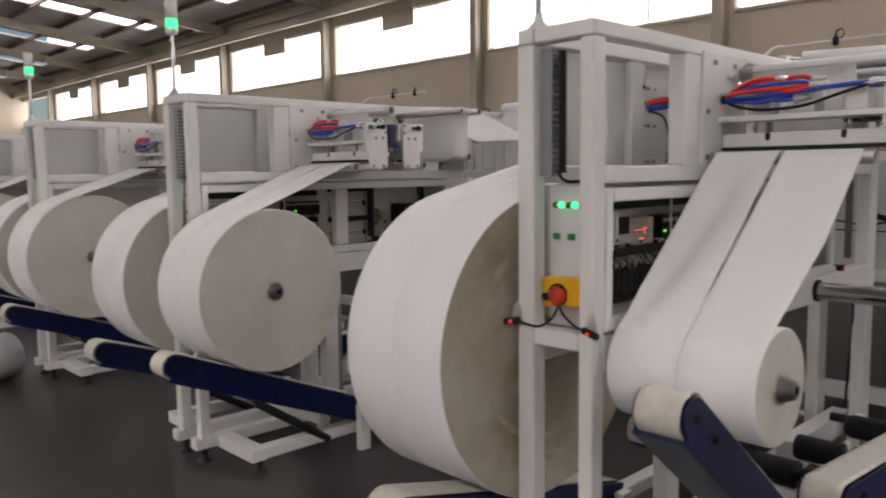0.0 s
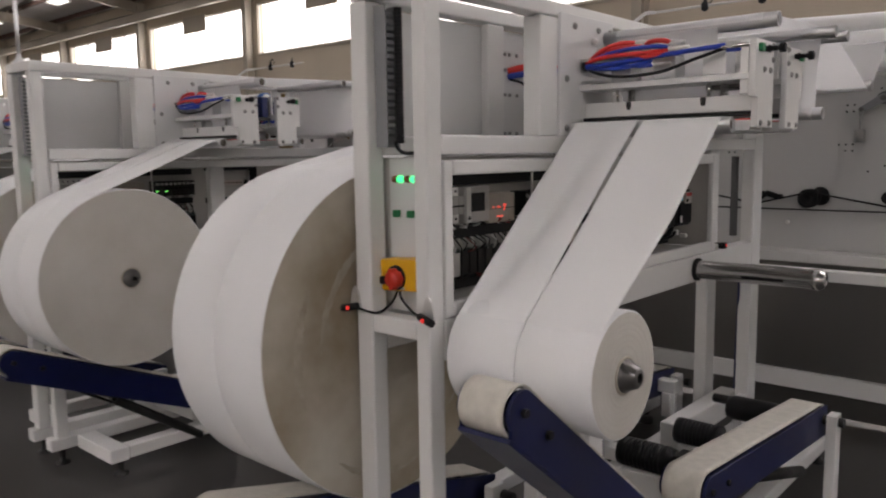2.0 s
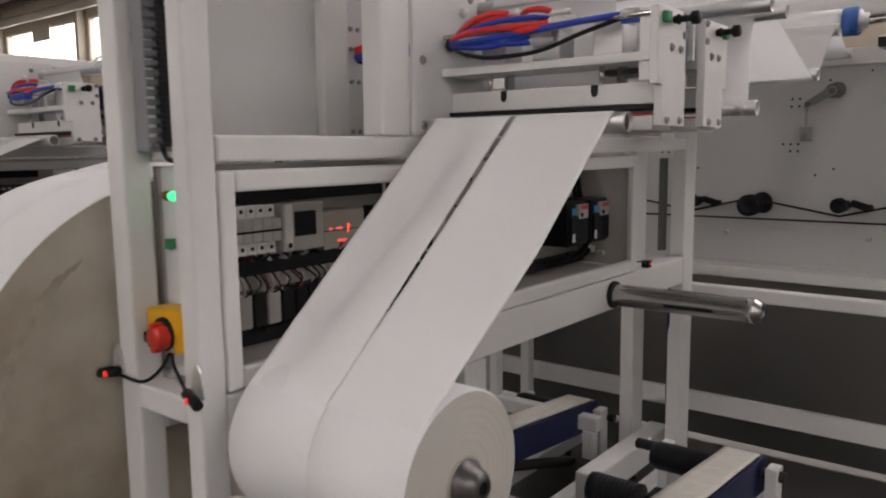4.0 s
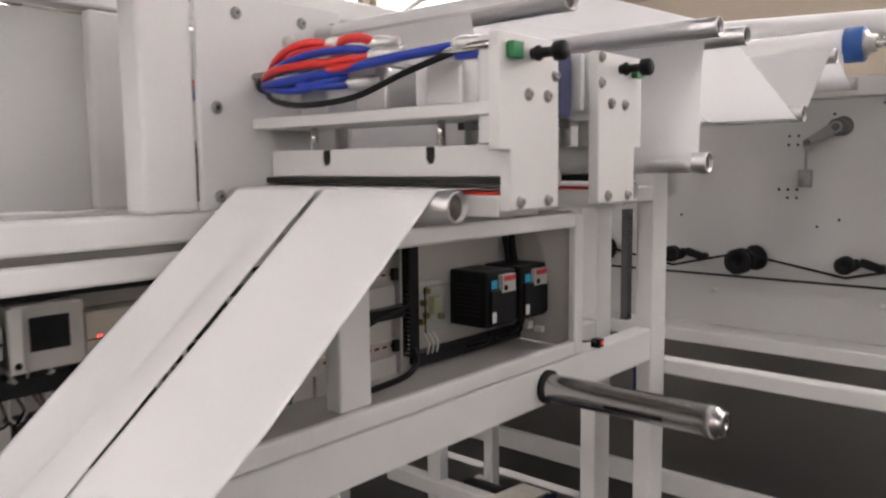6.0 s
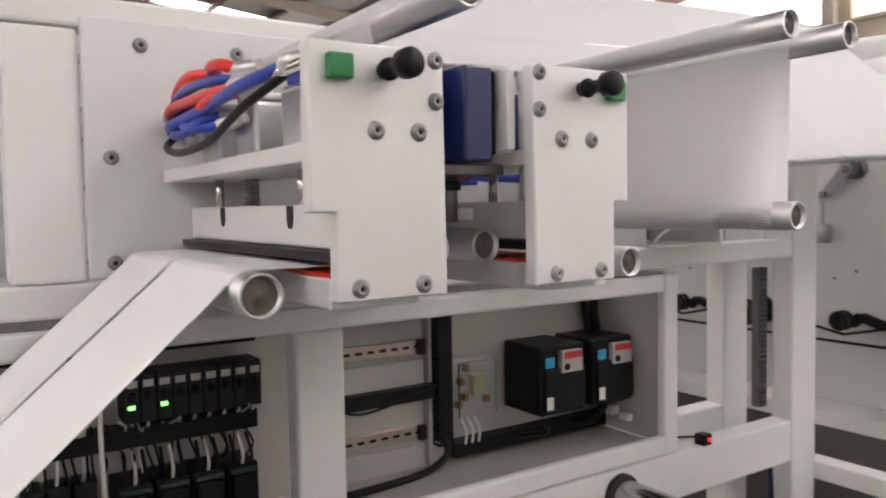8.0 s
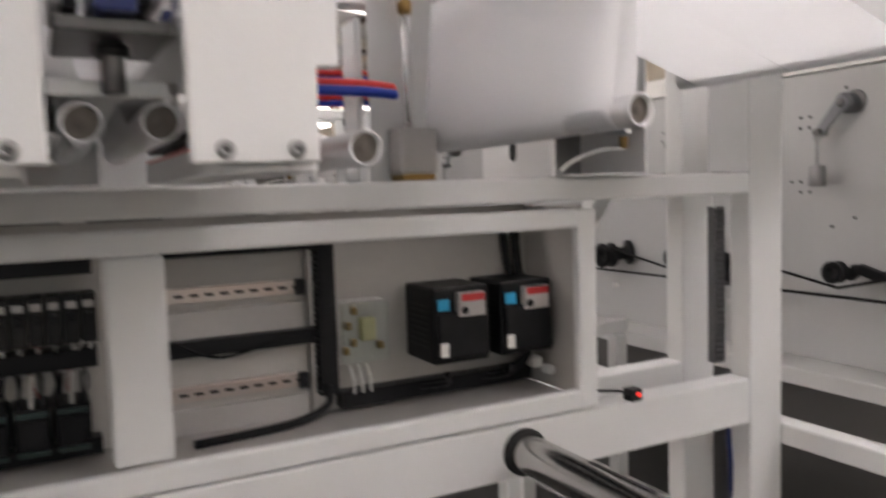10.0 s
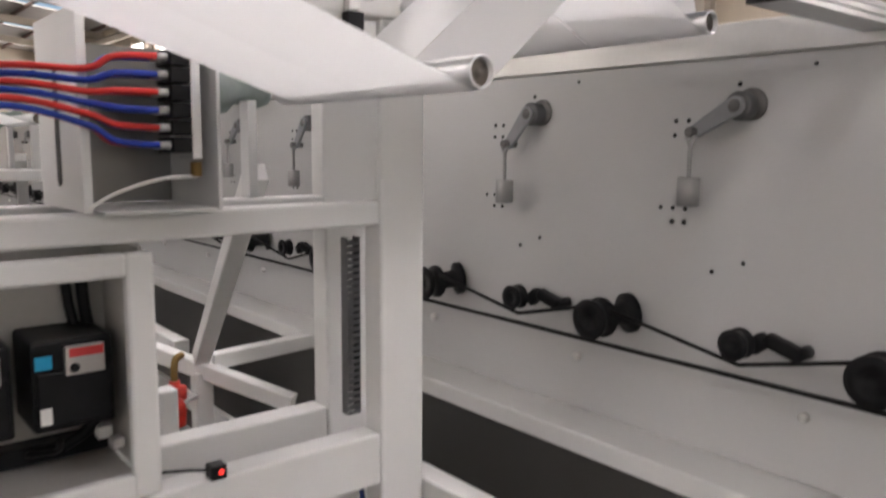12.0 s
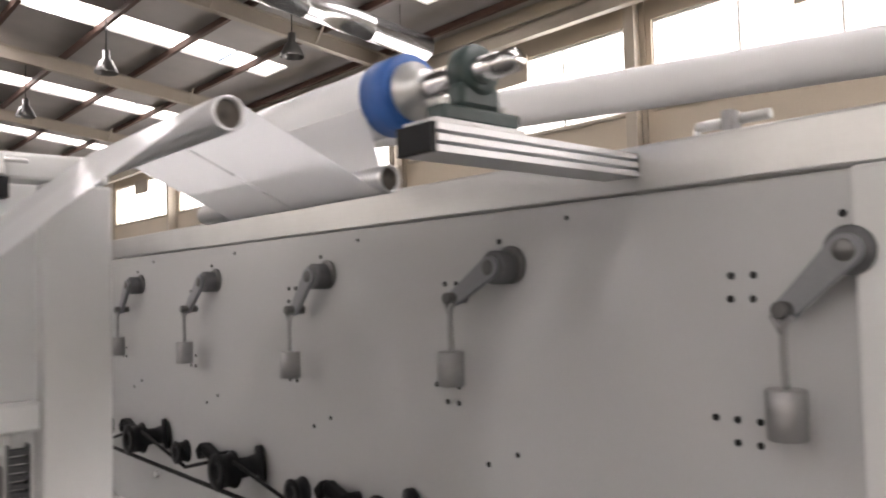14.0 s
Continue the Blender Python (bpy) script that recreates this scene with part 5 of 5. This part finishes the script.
def electrics():
    things = [inverter(3.261), inverter(3.418)]
    r = thing("relay_module", (3.15, 1.40, 1.13), "clear relay module with a yellow coil on the back panel", "relay", "relays")
    part("relay_base", B(3.092, 3.200, 1.395, 1.4245, 1.15, 1.282, 0.003), LABEL_GREY, r)
    part("relay_coil", B(3.142, 3.174, 1.372, 1.3945, 1.20, 1.248, 0.004), COIL, r, "yellow coil")
    part("relay_cover", B(3.096, 3.196, 1.358, 1.364, 1.16, 1.28, 0.002), CLEAR, r)
    for x, z in ((3.105, 1.175), (3.122, 1.19), (3.112, 1.225), (3.18, 1.18), (3.125, 1.255)):
        part("relay_contact", B(x, x + 0.012, 1.378, 1.3945, z, z + 0.016, 0.002), BRASS, r)
    for i in range(3):
        part("wire", pipe([(3.12 + i * 0.018, 1.39, 1.15), (3.12 + i * 0.018, 1.37, 1.125), (3.125 + i * 0.018, 1.38, 1.095)], 0.003, 6), WHITE_PLASTIC, r)
    things.append(r)
    t = thing("wiring_trunking", (3.0, 1.4, 1.06), "black slotted wiring trunking with loose cables", "cable trunking", "bay trunkings")
    duct(t, 3.055, 1.4245, 1.10, 1.41, 0.038, 0.045, "y", 0.012, BLACK)
    part("trunking_run", B(3.10, 3.56, 1.385, 1.4245, 1.064, 1.098, 0.002), BLACK, t)
    part("trunking_run", B(2.76, 3.05, 1.385, 1.4245, 1.207, 1.237, 0.002), BLACK, t)
    part("trunking_run", B(2.76, 3.05, 1.385, 1.4245, 1.392, 1.412, 0.002), BLACK, t)
    for y0, z0, z1 in ((1.40, 1.239, 1.39), (1.40, 1.056, 1.205)):
        part("panel_edge", B(3.044, 3.053, y0, 1.4245, z0, z1, 0.001), LABEL_GREY, t)
    rng = random.Random(5)
    for zt, zb, xs in ((1.216, 1.172, 44), (1.262, 1.25, 34), (1.09, 1.10, 20)):
        for i in range(xs):
            x = 1.88 + 0.76 * (i + rng.random()) / xs
            y = 1.345 + 0.03 * rng.random()
            part("loose_wire", pipe([(x, 1.385, zt), (x + 0.006 * rng.uniform(-1, 1), y, (zt + zb) / 2 + 0.01 * rng.uniform(-1, 1)), (x + 0.012 * rng.uniform(-1, 1), 1.372, zb)], 0.0022, 5, 3), (BLACK, BLACK, RUBBER, WHITE_PLASTIC, WIRE_RED)[rng.randrange(5)], t)
    part("trunking_run", B(1.86, 2.655, 1.385, 1.4245, 1.058, 1.088, 0.002), BLACK, t)
    part("trunking_run", B(1.86, 2.655, 1.38, 1.4245, 1.215, 1.25, 0.002), BLACK, t)
    part("trunking_run", B(1.86, 2.655, 1.38, 1.4245, 1.376, 1.408, 0.002), BLACK, t)
    part("cable", pipe([(3.07, 1.38, 1.12), (3.06, 1.36, 1.085), (2.98, 1.34, 1.066), (2.80, 1.33, 1.062)], 0.008), BLACK, t)
    part("cable", pipe([(2.78, 1.38, 1.24), (2.86, 1.37, 1.205), (2.98, 1.37, 1.225), (3.05, 1.38, 1.235)], 0.003, 6), BLACK, t)
    part("cable", pipe([(3.53, 1.40, 1.41), (3.535, 1.395, 1.32), (3.55, 1.38, 1.22), (3.53, 1.36, 1.13), (3.48, 1.37, 1.09)], 0.011), BLACK, t)
    part("cable", pipe([(3.505, 1.41, 1.41), (3.51, 1.40, 1.33), (3.53, 1.39, 1.24)], 0.009), BLACK, t)
    part("cable", pipe([(3.30, 1.31, 1.125), (3.31, 1.33, 1.10), (3.27, 1.37, 1.09)], 0.006), BLACK, t)
    part("cable", pipe([(3.46, 1.31, 1.125), (3.46, 1.33, 1.10), (3.42, 1.37, 1.09)], 0.006), BLACK, t)
    part("cable_plug", B(3.53, 3.556, 1.335, 1.362, 1.1, 1.124, 0.004), WHITE_PLASTIC, t, "white cable plug")
    part("cable_plug", B(3.546, 3.566, 1.30, 1.33, 1.09, 1.108, 0.004), WHITE_PLASTIC, t, "white cable plug")
    things.append(t)
    for z in (1.319, 1.133):
        d = thing("mounting_rail", (2.92, 1.41, z), "bare perforated metal mounting rail", "mounting rail", "mounting rails")
        part("rail_web", B(2.77, 3.04, 1.409, 1.4245, z - 0.014, z + 0.014, 0.001), ZINC, d)
        for i in range(9):
            part("rail_slot", B(2.79 + i * 0.028, 2.806 + i * 0.028, 1.4082, 1.4088, z - 0.003, z + 0.003, 0), IRON, d)
        part("terminal_end", B(3.018, 3.036, 1.395, 1.4085, z - 0.016, z + 0.016, 0.002), BLACK, d)
        things.append(d)
        g = thing("terminal_plate", (2.92, 1.41, z - 0.08), "grey blank terminal plate", "terminal plate", "terminal plates")
        part("plate", B(2.77, 3.04, 1.412, 1.4245, z - 0.085, z - 0.03, 0.002), LABEL_GREY, g)
        things.append(g)
    # breakers
    for i in range(9):
        x = 2.42 + i * 0.0265
        b = thing("circuit_breaker", (x + 0.0125, 1.40, 1.26), "slim dark circuit breaker on the rail", "circuit breaker", "circuit breakers")
        part("housing", B(x, x + 0.025, 1.36, 1.4245, 1.262, 1.345, 0.002), IRON, b)
        part("toggle", B(x + 0.008, x + 0.017, 1.345, 1.3598, 1.30, 1.315, 0.002), BLACK, b)
        part("marking", B(x + 0.004, x + 0.021, 1.3588, 1.3596, 1.322, 1.334, 0), LABEL_GREY, b)
        if i in (0, 2):
            part("status_light", B(x + 0.005, x + 0.016, 1.3575, 1.3586, 1.286, 1.292, 0), LIT_LED, b)
        part("wire", pipe([(x + 0.012, 1.375, 1.262), (x + 0.012, 1.37, 1.255), (x + 0.012, 1.385, 1.248)], 0.003, 6), WHITE_PLASTIC, b)
        things.append(b)
    for i in range(4):
        x = 2.40 + i * 0.0605
        b = thing("contactor", (x + 0.028, 1.38, 1.085), "dark contactor with green terminals", "contactor", "contactors")
        part("housing", B(x, x + 0.056, 1.335, 1.4245, 1.09, 1.165, 0.003), BLACK, b)
        part("front", B(x + 0.006, x + 0.05, 1.318, 1.3345, 1.10, 1.15, 0.003), BLACK, b)
        for z in (1.088, 1.152):
            part("terminal_strip", B(x + 0.004, x + 0.052, 1.325, 1.3345, z, z + 0.008, 0.001), DARK_GREEN, b)
        for j in range(3):
            part("wire", pipe([(x + 0.012 + j * 0.016, 1.34, 1.165), (x + 0.012 + j * 0.016, 1.335, 1.185), (x + 0.016 + j * 0.015, 1.37, 1.212)], 0.003, 6), (BLACK, WHITE_PLASTIC, BLACK)[j], b)
        things.append(b)
    m = thing("temperature_controller", (2.28, 1.38, 1.235), "beige digital controller with lit red digits", "controller", "controllers")
    part("housing", B(2.22, 2.36, 1.36, 1.4245, 1.252, 1.345, 0.003), BEIGE, m)
    part("cover_seam", B(2.222, 2.358, 1.3592, 1.3598, 1.296, 1.298, 0), IRON, m)
    for x, z, w, h in ((2.265, 1.30, 0.016, 0.003), (2.265, 1.27, 0.03, 0.003), (2.30, 1.29, 0.003, 0.02), (2.30, 1.305, 0.01, 0.003), (2.24, 1.30, 0.008, 0.003)):
        part("lit_digit", B(x, x + w, 1.3585, 1.3595, z, z + h, 0), LIT_DIGIT, m, "lit red digit")
    things.append(m)
    for i in range(8):
        x = 1.872 + i * 0.0262
        b = thing("terminal_breaker", (x + 0.012, 1.40, 1.262), "pale grey breaker with round screw holes", "circuit breaker", "pale breakers")
        part("housing", B(x, x + 0.0255, 1.365, 1.4245, 1.264, 1.372, 0.0015), WHITE_PLASTIC, b)
        part("nose", B(x, x + 0.0255, 1.343, 1.3645, 1.292, 1.345, 0.002), LABEL_GREY, b)
        part("toggle_slot", B(x, x + 0.0255, 1.3415, 1.3428, 1.314, 1.319, 0), BLACK, b)
        for z in (1.277, 1.36):
            part("screw_hole", rod((x + 0.0128, 1.3655, z), (x + 0.0128, 1.3635, z), 0.0045, 10), BLACK, b)
        part("wire", pipe([(x + 0.0128, 1.38, 1.264), (x + 0.0128, 1.375, 1.257), (x + 0.0128, 1.385, 1.249)], 0.0035, 6), BLACK, b)
        things.append(b)
    m2 = thing("display_module", (2.15, 1.38, 1.25), "beige module with a black display window", "controller", "controllers")
    part("housing", B(2.10, 2.215, 1.352, 1.4245, 1.262, 1.372, 0.003), LABEL_GREY, m2)
    part("side_flange", B(2.09, 2.112, 1.34, 1.3515, 1.264, 1.37, 0.002), WHITE_PLASTIC, m2)
    part("display", B(2.125, 2.19, 1.3495, 1.3515, 1.295, 1.352, 0.001), BLACK, m2, "black display")
    part("screw", rod((2.101, 1.3395, 1.278), (2.101, 1.337, 1.278), 0.006, 10), BLACK, m2)
    things.append(m2)
    for i in range(12):
        x = 1.90 + i * 0.04
        b = thing("terminal_block", (x + 0.018, 1.39, 1.09), "grey and dark terminal block", "terminal block", "terminal blocks")
        part("block", B(x, x + 0.034, 1.37, 1.4245, 1.10, 1.175, 0.003), IRON if i > 5 or i % 2 else LABEL_GREY, b)
        part("wire", pipe([(x + 0.015, 1.38, 1.175), (x + 0.015, 1.37, 1.195), (x + 0.018, 1.39, 1.214)], 0.003, 6), WHITE_PLASTIC, b)
        things.append(b)
    c = thing("hanging_cord", (2.375, 1.30, 1.08), "thin white cord hanging in the bay", "cord", "hanging cords")
    part("cord_line", pipe([(2.37, 1.30, 1.41), (2.372, 1.30, 1.25), (2.376, 1.30, 1.09)], 0.004, 8), WHITE_PLASTIC, c)
    things.append(c)
    return things


bay = electrics()
for o in bay:
    copy_thing(o, Matrix.Translation((SHIFT[1], STEP[1], 0)) @ Matrix.Translation(o.location))


def end_sensor():
    s = thing("edge_sensor", (3.685, F, 1.036), "small black photo sensor glowing red on the beam", "sensor", "edge sensors")
    part("sensor_body", B(3.672, 3.702, F - 0.012, F + 0.018, 1.037, 1.064, 0.003), BLACK, s)
    part("sensor_light", L((3.69, F - 0.0122, 1.052), (0, -1, 0), [(0, 0.005), (0.002, 0.005), (0.003, 0)], 12, False), LIT_RED, s, "red signal light")
    part("cable", pipe([(3.672, F + 0.0, 1.055), (3.64, F - 0.002, 1.065), (3.59, F + 0.01, 1.07)], 0.003, 6), BLACK, s)
    d = thing("post_trunking", (4.04, 1.30, 1.04), "grey slotted cable trunking on the end post", "cable trunking", "post trunkings")
    duct(d, 4.044, 1.262, 1.06, 1.44, 0.026, 0.03, "x", 0.014, HUB_GREY)
    return [s, d]


def valve_island():
    v = thing("valve_box", (3.58, 1.2, RAIL1), "grey steel valve box with black valves and red and blue hoses", "valve box", "valve boxes")
    y = F - 0.02
    part("side_plate", B(3.690, 3.696, y - 0.02, y + 0.2, RAIL1 + 0.001, 1.80, 0.001), ALU_PLATE, v)
    part("floor_plate", B(3.508, 3.688, y - 0.02, y + 0.2, RAIL1 + 0.001, RAIL1 + 0.005, 0), ALU_PLATE, v)
    part("back_plate", B(3.508, 3.688, y + 0.19, y + 0.196, RAIL1 + 0.006, 1.80, 0), GREY_SHEET, v)
    bm = B(3.492, 3.506, y + 0.035, y + 0.30, RAIL1 + 0.001, 1.84, 0.001)
    part("slotted_plate", bm, ALU_PLATE, v)
    part("plate_slot", extrude_outline([(y + 0.17 + 0.013 * math.cos(a), (1.745 if math.sin(a) > 0 else 1.57) + 0.013 * math.sin(a)) for a in [math.pi * (i + 0.5) / 8 for i in range(16)]], 0, 3.4905, 3.4918), IRON, v)
    part("manifold", B(3.655, 3.672, y + 0.0, y + 0.06, 1.605, 1.79, 0.002), ALU, v)
    for i in range(6):
        z = 1.615 + i * 0.028
        q = part("valve", B(3.622, 3.654, y - 0.004, y + 0.064, z, z + 0.025, 0.002), BLACK, v)
        for k, m in ((0, (RED_HOSE, BLUE_HOSE)[(i + 1) % 2]), (1, (BLUE_HOSE, RED_HOSE)[i % 3 == 0])):
            part("fitting", rod((3.621, y + 0.008 + k * 0.03, z + 0.012), (3.604, y + 0.008 + k * 0.03, z + 0.012), 0.007, 10), FITTING, q)
            part("air_hose", pipe([(3.604, y + 0.008 + k * 0.03, z + 0.012), (3.54, y + 0.012 + k * 0.03, z + 0.012 + (1 - i / 3) * 0.006), (3.50, y + 0.024 + k * 0.006, 1.70 + (i - 2.5) * 0.017), (3.40, y + 0.075 + k * 0.012, 1.715 + (i - 2.5) * 0.012), (3.26, y + 0.115 + k * 0.014, 1.70 + (i - 2.5) * 0.011), (3.0, y + 0.115 + k * 0.02, 1.69 + (i - 2.5) * 0.011)], 0.0055, 7), m, v, "blue air hose" if m is BLUE_HOSE else "red air hose")
    part("brass_elbow", rod((3.668, y + 0.02, 1.575), (3.668, y + 0.02, 1.60), 0.01, 10), BRASS, v)
    part("air_line", pipe([(3.668, y + 0.02, 1.575), (3.60, y + 0.01, 1.572), (3.53, y + 0.01, 1.55), (3.49, y + 0.0, RAIL1 + 0.01)], 0.0035, 6), WHITE_PLASTIC, v)
    return [v]


for o in end_sensor() + valve_island():
    for n in range(1, 3):
        copy_thing(o, Matrix.Translation((SHIFT[n], STEP[n], 0)) @ Matrix.Translation(o.location))


def floor_roll():
    y = 6.3
    r = thing("waste_roll", (1.45, y, 0), "small white leftover roll lying on the floor", "paper roll")
    part("wound_web", L((1.2, y - 0.1, 0.17), (1, 0.5, 0), [(0, 0.165), (0.004, 0.17), (0.42, 0.17), (0.425, 0.165)], 40), PAPER, r)
    part("wound_web", L((1.05, y + 0.3, 0.14), (1, 0.35, 0), [(0, 0.135), (0.004, 0.14), (0.45, 0.14), (0.454, 0.135)], 40), PAPER, r)


floor_roll()


def rear_braces():
    b = thing("support_stand", (4.07, 2.2, 0), "white square-tube stand with a diagonal brace", "stand", "support stands")
    part("diagonal", beam((4.07, 2.2, 0.97), (3.93, 1.5, 1.57), 0.05, 0.05), PAINT, b)
    part("rail", beam((3.93, 2.37, 1.0), (4.264, 1.969, 0.847), 0.05, 0.05), PAINT, b)
    part("rail", beam((4.10, 2.2, 0.955), (4.6, 2.28, 0.95), 0.05, 0.05), PAINT, b)
    part("leg", beam((4.07, 2.2, 0.0), (4.07, 2.2, 0.93), 0.055, 0.055), PAINT, b)
    part("leg", beam((4.56, 2.27, 0.0), (4.56, 2.27, 0.92), 0.055, 0.055), PAINT, b)
    g = thing("red_regulator", (3.95, 2.12, 0.80), "red air valve with a brass elbow beside the stand", "regulator")
    part("bracket", beam((3.96, 2.14, 0.86), (4.07, 2.2, 0.86), 0.03, 0.012, 0.002), FITTING, g)
    part("body", L((3.955, 2.12, 0.80), (0, 0, 1), [(0, 0.018), (0.004, 0.03), (0.05, 0.032), (0.056, 0.022), (0.08, 0.022), (0.085, 0.034), (0.12, 0.034), (0.125, 0.016), (0.14, 0.016)], 18), RED, g)
    part("handwheel", L((3.94, 2.09, 0.87), (-0.4, -0.9, 0.1), [(0, 0.02), (0.006, 0.034), (0.016, 0.034), (0.02, 0.012), (0.03, 0.012)], 10), RED, g)
    part("elbow", pipe([(3.955, 2.12, 0.935), (3.956, 2.12, 0.98), (3.965, 2.13, 1.0), (3.99, 2.15, 1.005)], 0.011), BRASS, g, "brass elbow")
    h = thing("air_line", (4.1, 1.3, 0.0), "thin blue air hose hanging behind the frame leg", "air hose", "air lines")
    part("hose", pipe([(4.02, 1.235, 0.95), (4.04, 1.243, 0.82), (4.057, 1.25, 0.706), (4.18, 1.30, 0.48), (4.38, 1.38, 0.12), (4.5, 1.46, 0.012), (4.62, 1.6, 0.008)], 0.006), CYL_BLUE, h)
    copy_thing(b, Matrix.Translation((SHIFT[1], STEP[1], 0)) @ Matrix.Translation(b.location))


rear_braces()


def back_rolls():
    r = thing("idle_roll", (5.56, 0.5, 0.0), "broad white covered idle roll above the machine wall", "roll")
    p, q = Vector((5.12, 1.95, 2.19)), Vector((6.0, -0.95, 2.19))
    way = (q - p).normalized()
    part("roll_body", rod(p, q, 0.056, 36), PAPER, r)
    for e, s in ((p, -1), (q, 1)):
        part("journal", rod(e, e + way * s * 0.16, 0.022, 16), CHROME, r)
        c = e + way * s * 0.1
        part("bearing_stand", B(c.x - 0.05, c.x + 0.05, c.y - 0.03, c.y + 0.03, 0.0, 2.225, 0.006), PAINT, r)
    c = thing("clamp_block", (4.77, 0.40, 1.888), "small grey clamp block with knurled screws on the top beam", "clamp")
    part("block", B(4.74, 4.80, 0.37, 0.45, 1.889, 1.90, 0.002), ALU_PLATE, c)
    part("cheek", B(4.755, 4.785, 0.365, 0.385, 1.9005, 1.935, 0.004), DULL, c)
    part("screw", rod((4.77, 0.385, 1.918), (4.77, 0.43, 1.918), 0.008, 12), FITTING, c)
    part("screw", rod((4.77, 0.43, 1.90), (4.77, 0.43, 1.915), 0.006, 10), FITTING, c)
    part("shaft", rod((4.77, 0.36, 1.92), (4.77, 0.315, 1.92), 0.008, 14), FITTING, c)


back_rolls()


def head_extras():
    g = thing("edge_feeler_bar", (2.93, 0.92, 1.876), "thin steel bar with two black clamps above the film", "sensor bar", "feeler bars")
    part("bar", rod((2.93, 0.70, 1.957), (2.93, 1.16, 1.957), 0.0045, 10), FITTING, g)
    part("bar_arm", pipe([(2.93, 1.16, 1.957), (2.915, 1.19, 1.955), (2.89, 1.215, 1.93), (2.88, 1.22, TOP)], 0.006), PLATE, g)
    for y in (0.98, 0.79):
        part("clamp", L((2.93, y, 1.938), (0, 0, 1), [(0, 0.004), (0.006, 0.012), (0.026, 0.013), (0.034, 0.006), (0.055, 0.002)], 14), BLACK, g)
    part("cable", pipe([(2.93, 0.98, 1.985), (2.932, 0.965, 1.998), (2.935, 0.955, 1.98), (2.933, 0.965, 1.962)], 0.0025, 6), BLACK, g)
    c = thing("film_cylinder", (3.19, 1.14, RAIL1), "upright air cylinder with a grey foot and brass fitting", "air cylinder", "film cylinders")
    part("foot", B(3.165, 3.23, 1.195, 1.25, RAIL1 + 0.001, RAIL1 + 0.012, 0.002), BRASS, c, "brass foot")
    part("block", B(3.16, 3.235, 1.192, 1.248, RAIL1 + 0.0125, 1.615, 0.006), LABEL_GREY, c)
    part("piston_rod", rod((3.19, 1.22, 1.61), (3.19, 1.22, 1.83), 0.008, 14), CHROME, c)
    part("rod_end", L((3.19, 1.22, 1.82), (0, 0, 1), [(0, 0.012), (0.02, 0.014), (0.03, 0.006)], 12), BRASS, c)
    part("back_panel", B(3.13, 3.275, 1.256, 1.262, RAIL1 + 0.001, 1.86, 0.001), PLATE, c)
    for x in (3.08,):
        part("guide_plate", B(x, x + 0.012, 1.19, 1.26, RAIL1 + 0.001, 1.80, 0.002), PLATE, c)
    e = thing("web_edge_sensor", (3.972, 1.22, 1.84), "small black edge sensor clamped on the end post", "sensor", "edge guides")
    part("sensor_body", B(3.955, 3.990, F - 0.028, F - 0.0035, 1.842, 1.876, 0.002), BLACK, e)
    part("clamp", B(3.96, 3.985, F - 0.022, F - 0.0035, 1.878, 1.915, 0.003), FITTING, e)
    part("clamp_rod", rod((3.90, F - 0.012, 1.905), (4.02, F - 0.012, 1.905), 0.004, 8), FITTING, e)
    part("cable", pipe([(3.965, F - 0.02, 1.915), (3.955, F - 0.03, 1.935), (3.93, F - 0.01, 1.94), (3.90, F + 0.02, TOP + 0.002)], 0.003, 6), BLACK, e)
    v = thing("air_regulator", (3.88, 1.47, RAIL1), "grey-green cast air regulator on a bracket", "regulator", "air regulators")
    part("bracket", B(3.87, 3.89, 1.41, 1.45, RAIL1 + 0.001, 1.72, 0.002), PLATE, v)
    part("body", L((3.84, 1.47, 1.74), (1, 0.1, 0.1), [(-0.07, 0.02), (-0.06, 0.042), (0.0, 0.046), (0.02, 0.03), (0.06, 0.03), (0.075, 0.042), (0.1, 0.036), (0.11, 0.015)], 22), CAST, v)
    part("knob", L((3.84, 1.47, 1.78), (-0.1, 0, 1), [(0, 0.022), (0.03, 0.024), (0.036, 0.012), (0.036, 0)], 16, False), CAST, v)
    return [g, c, e, v]


for o in head_extras():
    for n in range(1, 4):
        copy_thing(o, Matrix.Translation((SHIFT[n], STEP[n], 0)) @ Matrix.Translation(o.location))


# ---- the parent rolls pay out their webs ----
WEB_SPEED = 0.47


def motions():
    for n, (roll, radius) in enumerate(TURNING):
        x, y, z = roll.location
        step = 0.35
        turn = math.degrees(WEB_SPEED * step / radius)
        walk(roll, [(min(14.0, k * step), pose(x, y, z, 0, 40 * n + turn * min(14.0, k * step) / step, 0)) for k in range(41)])


motions()
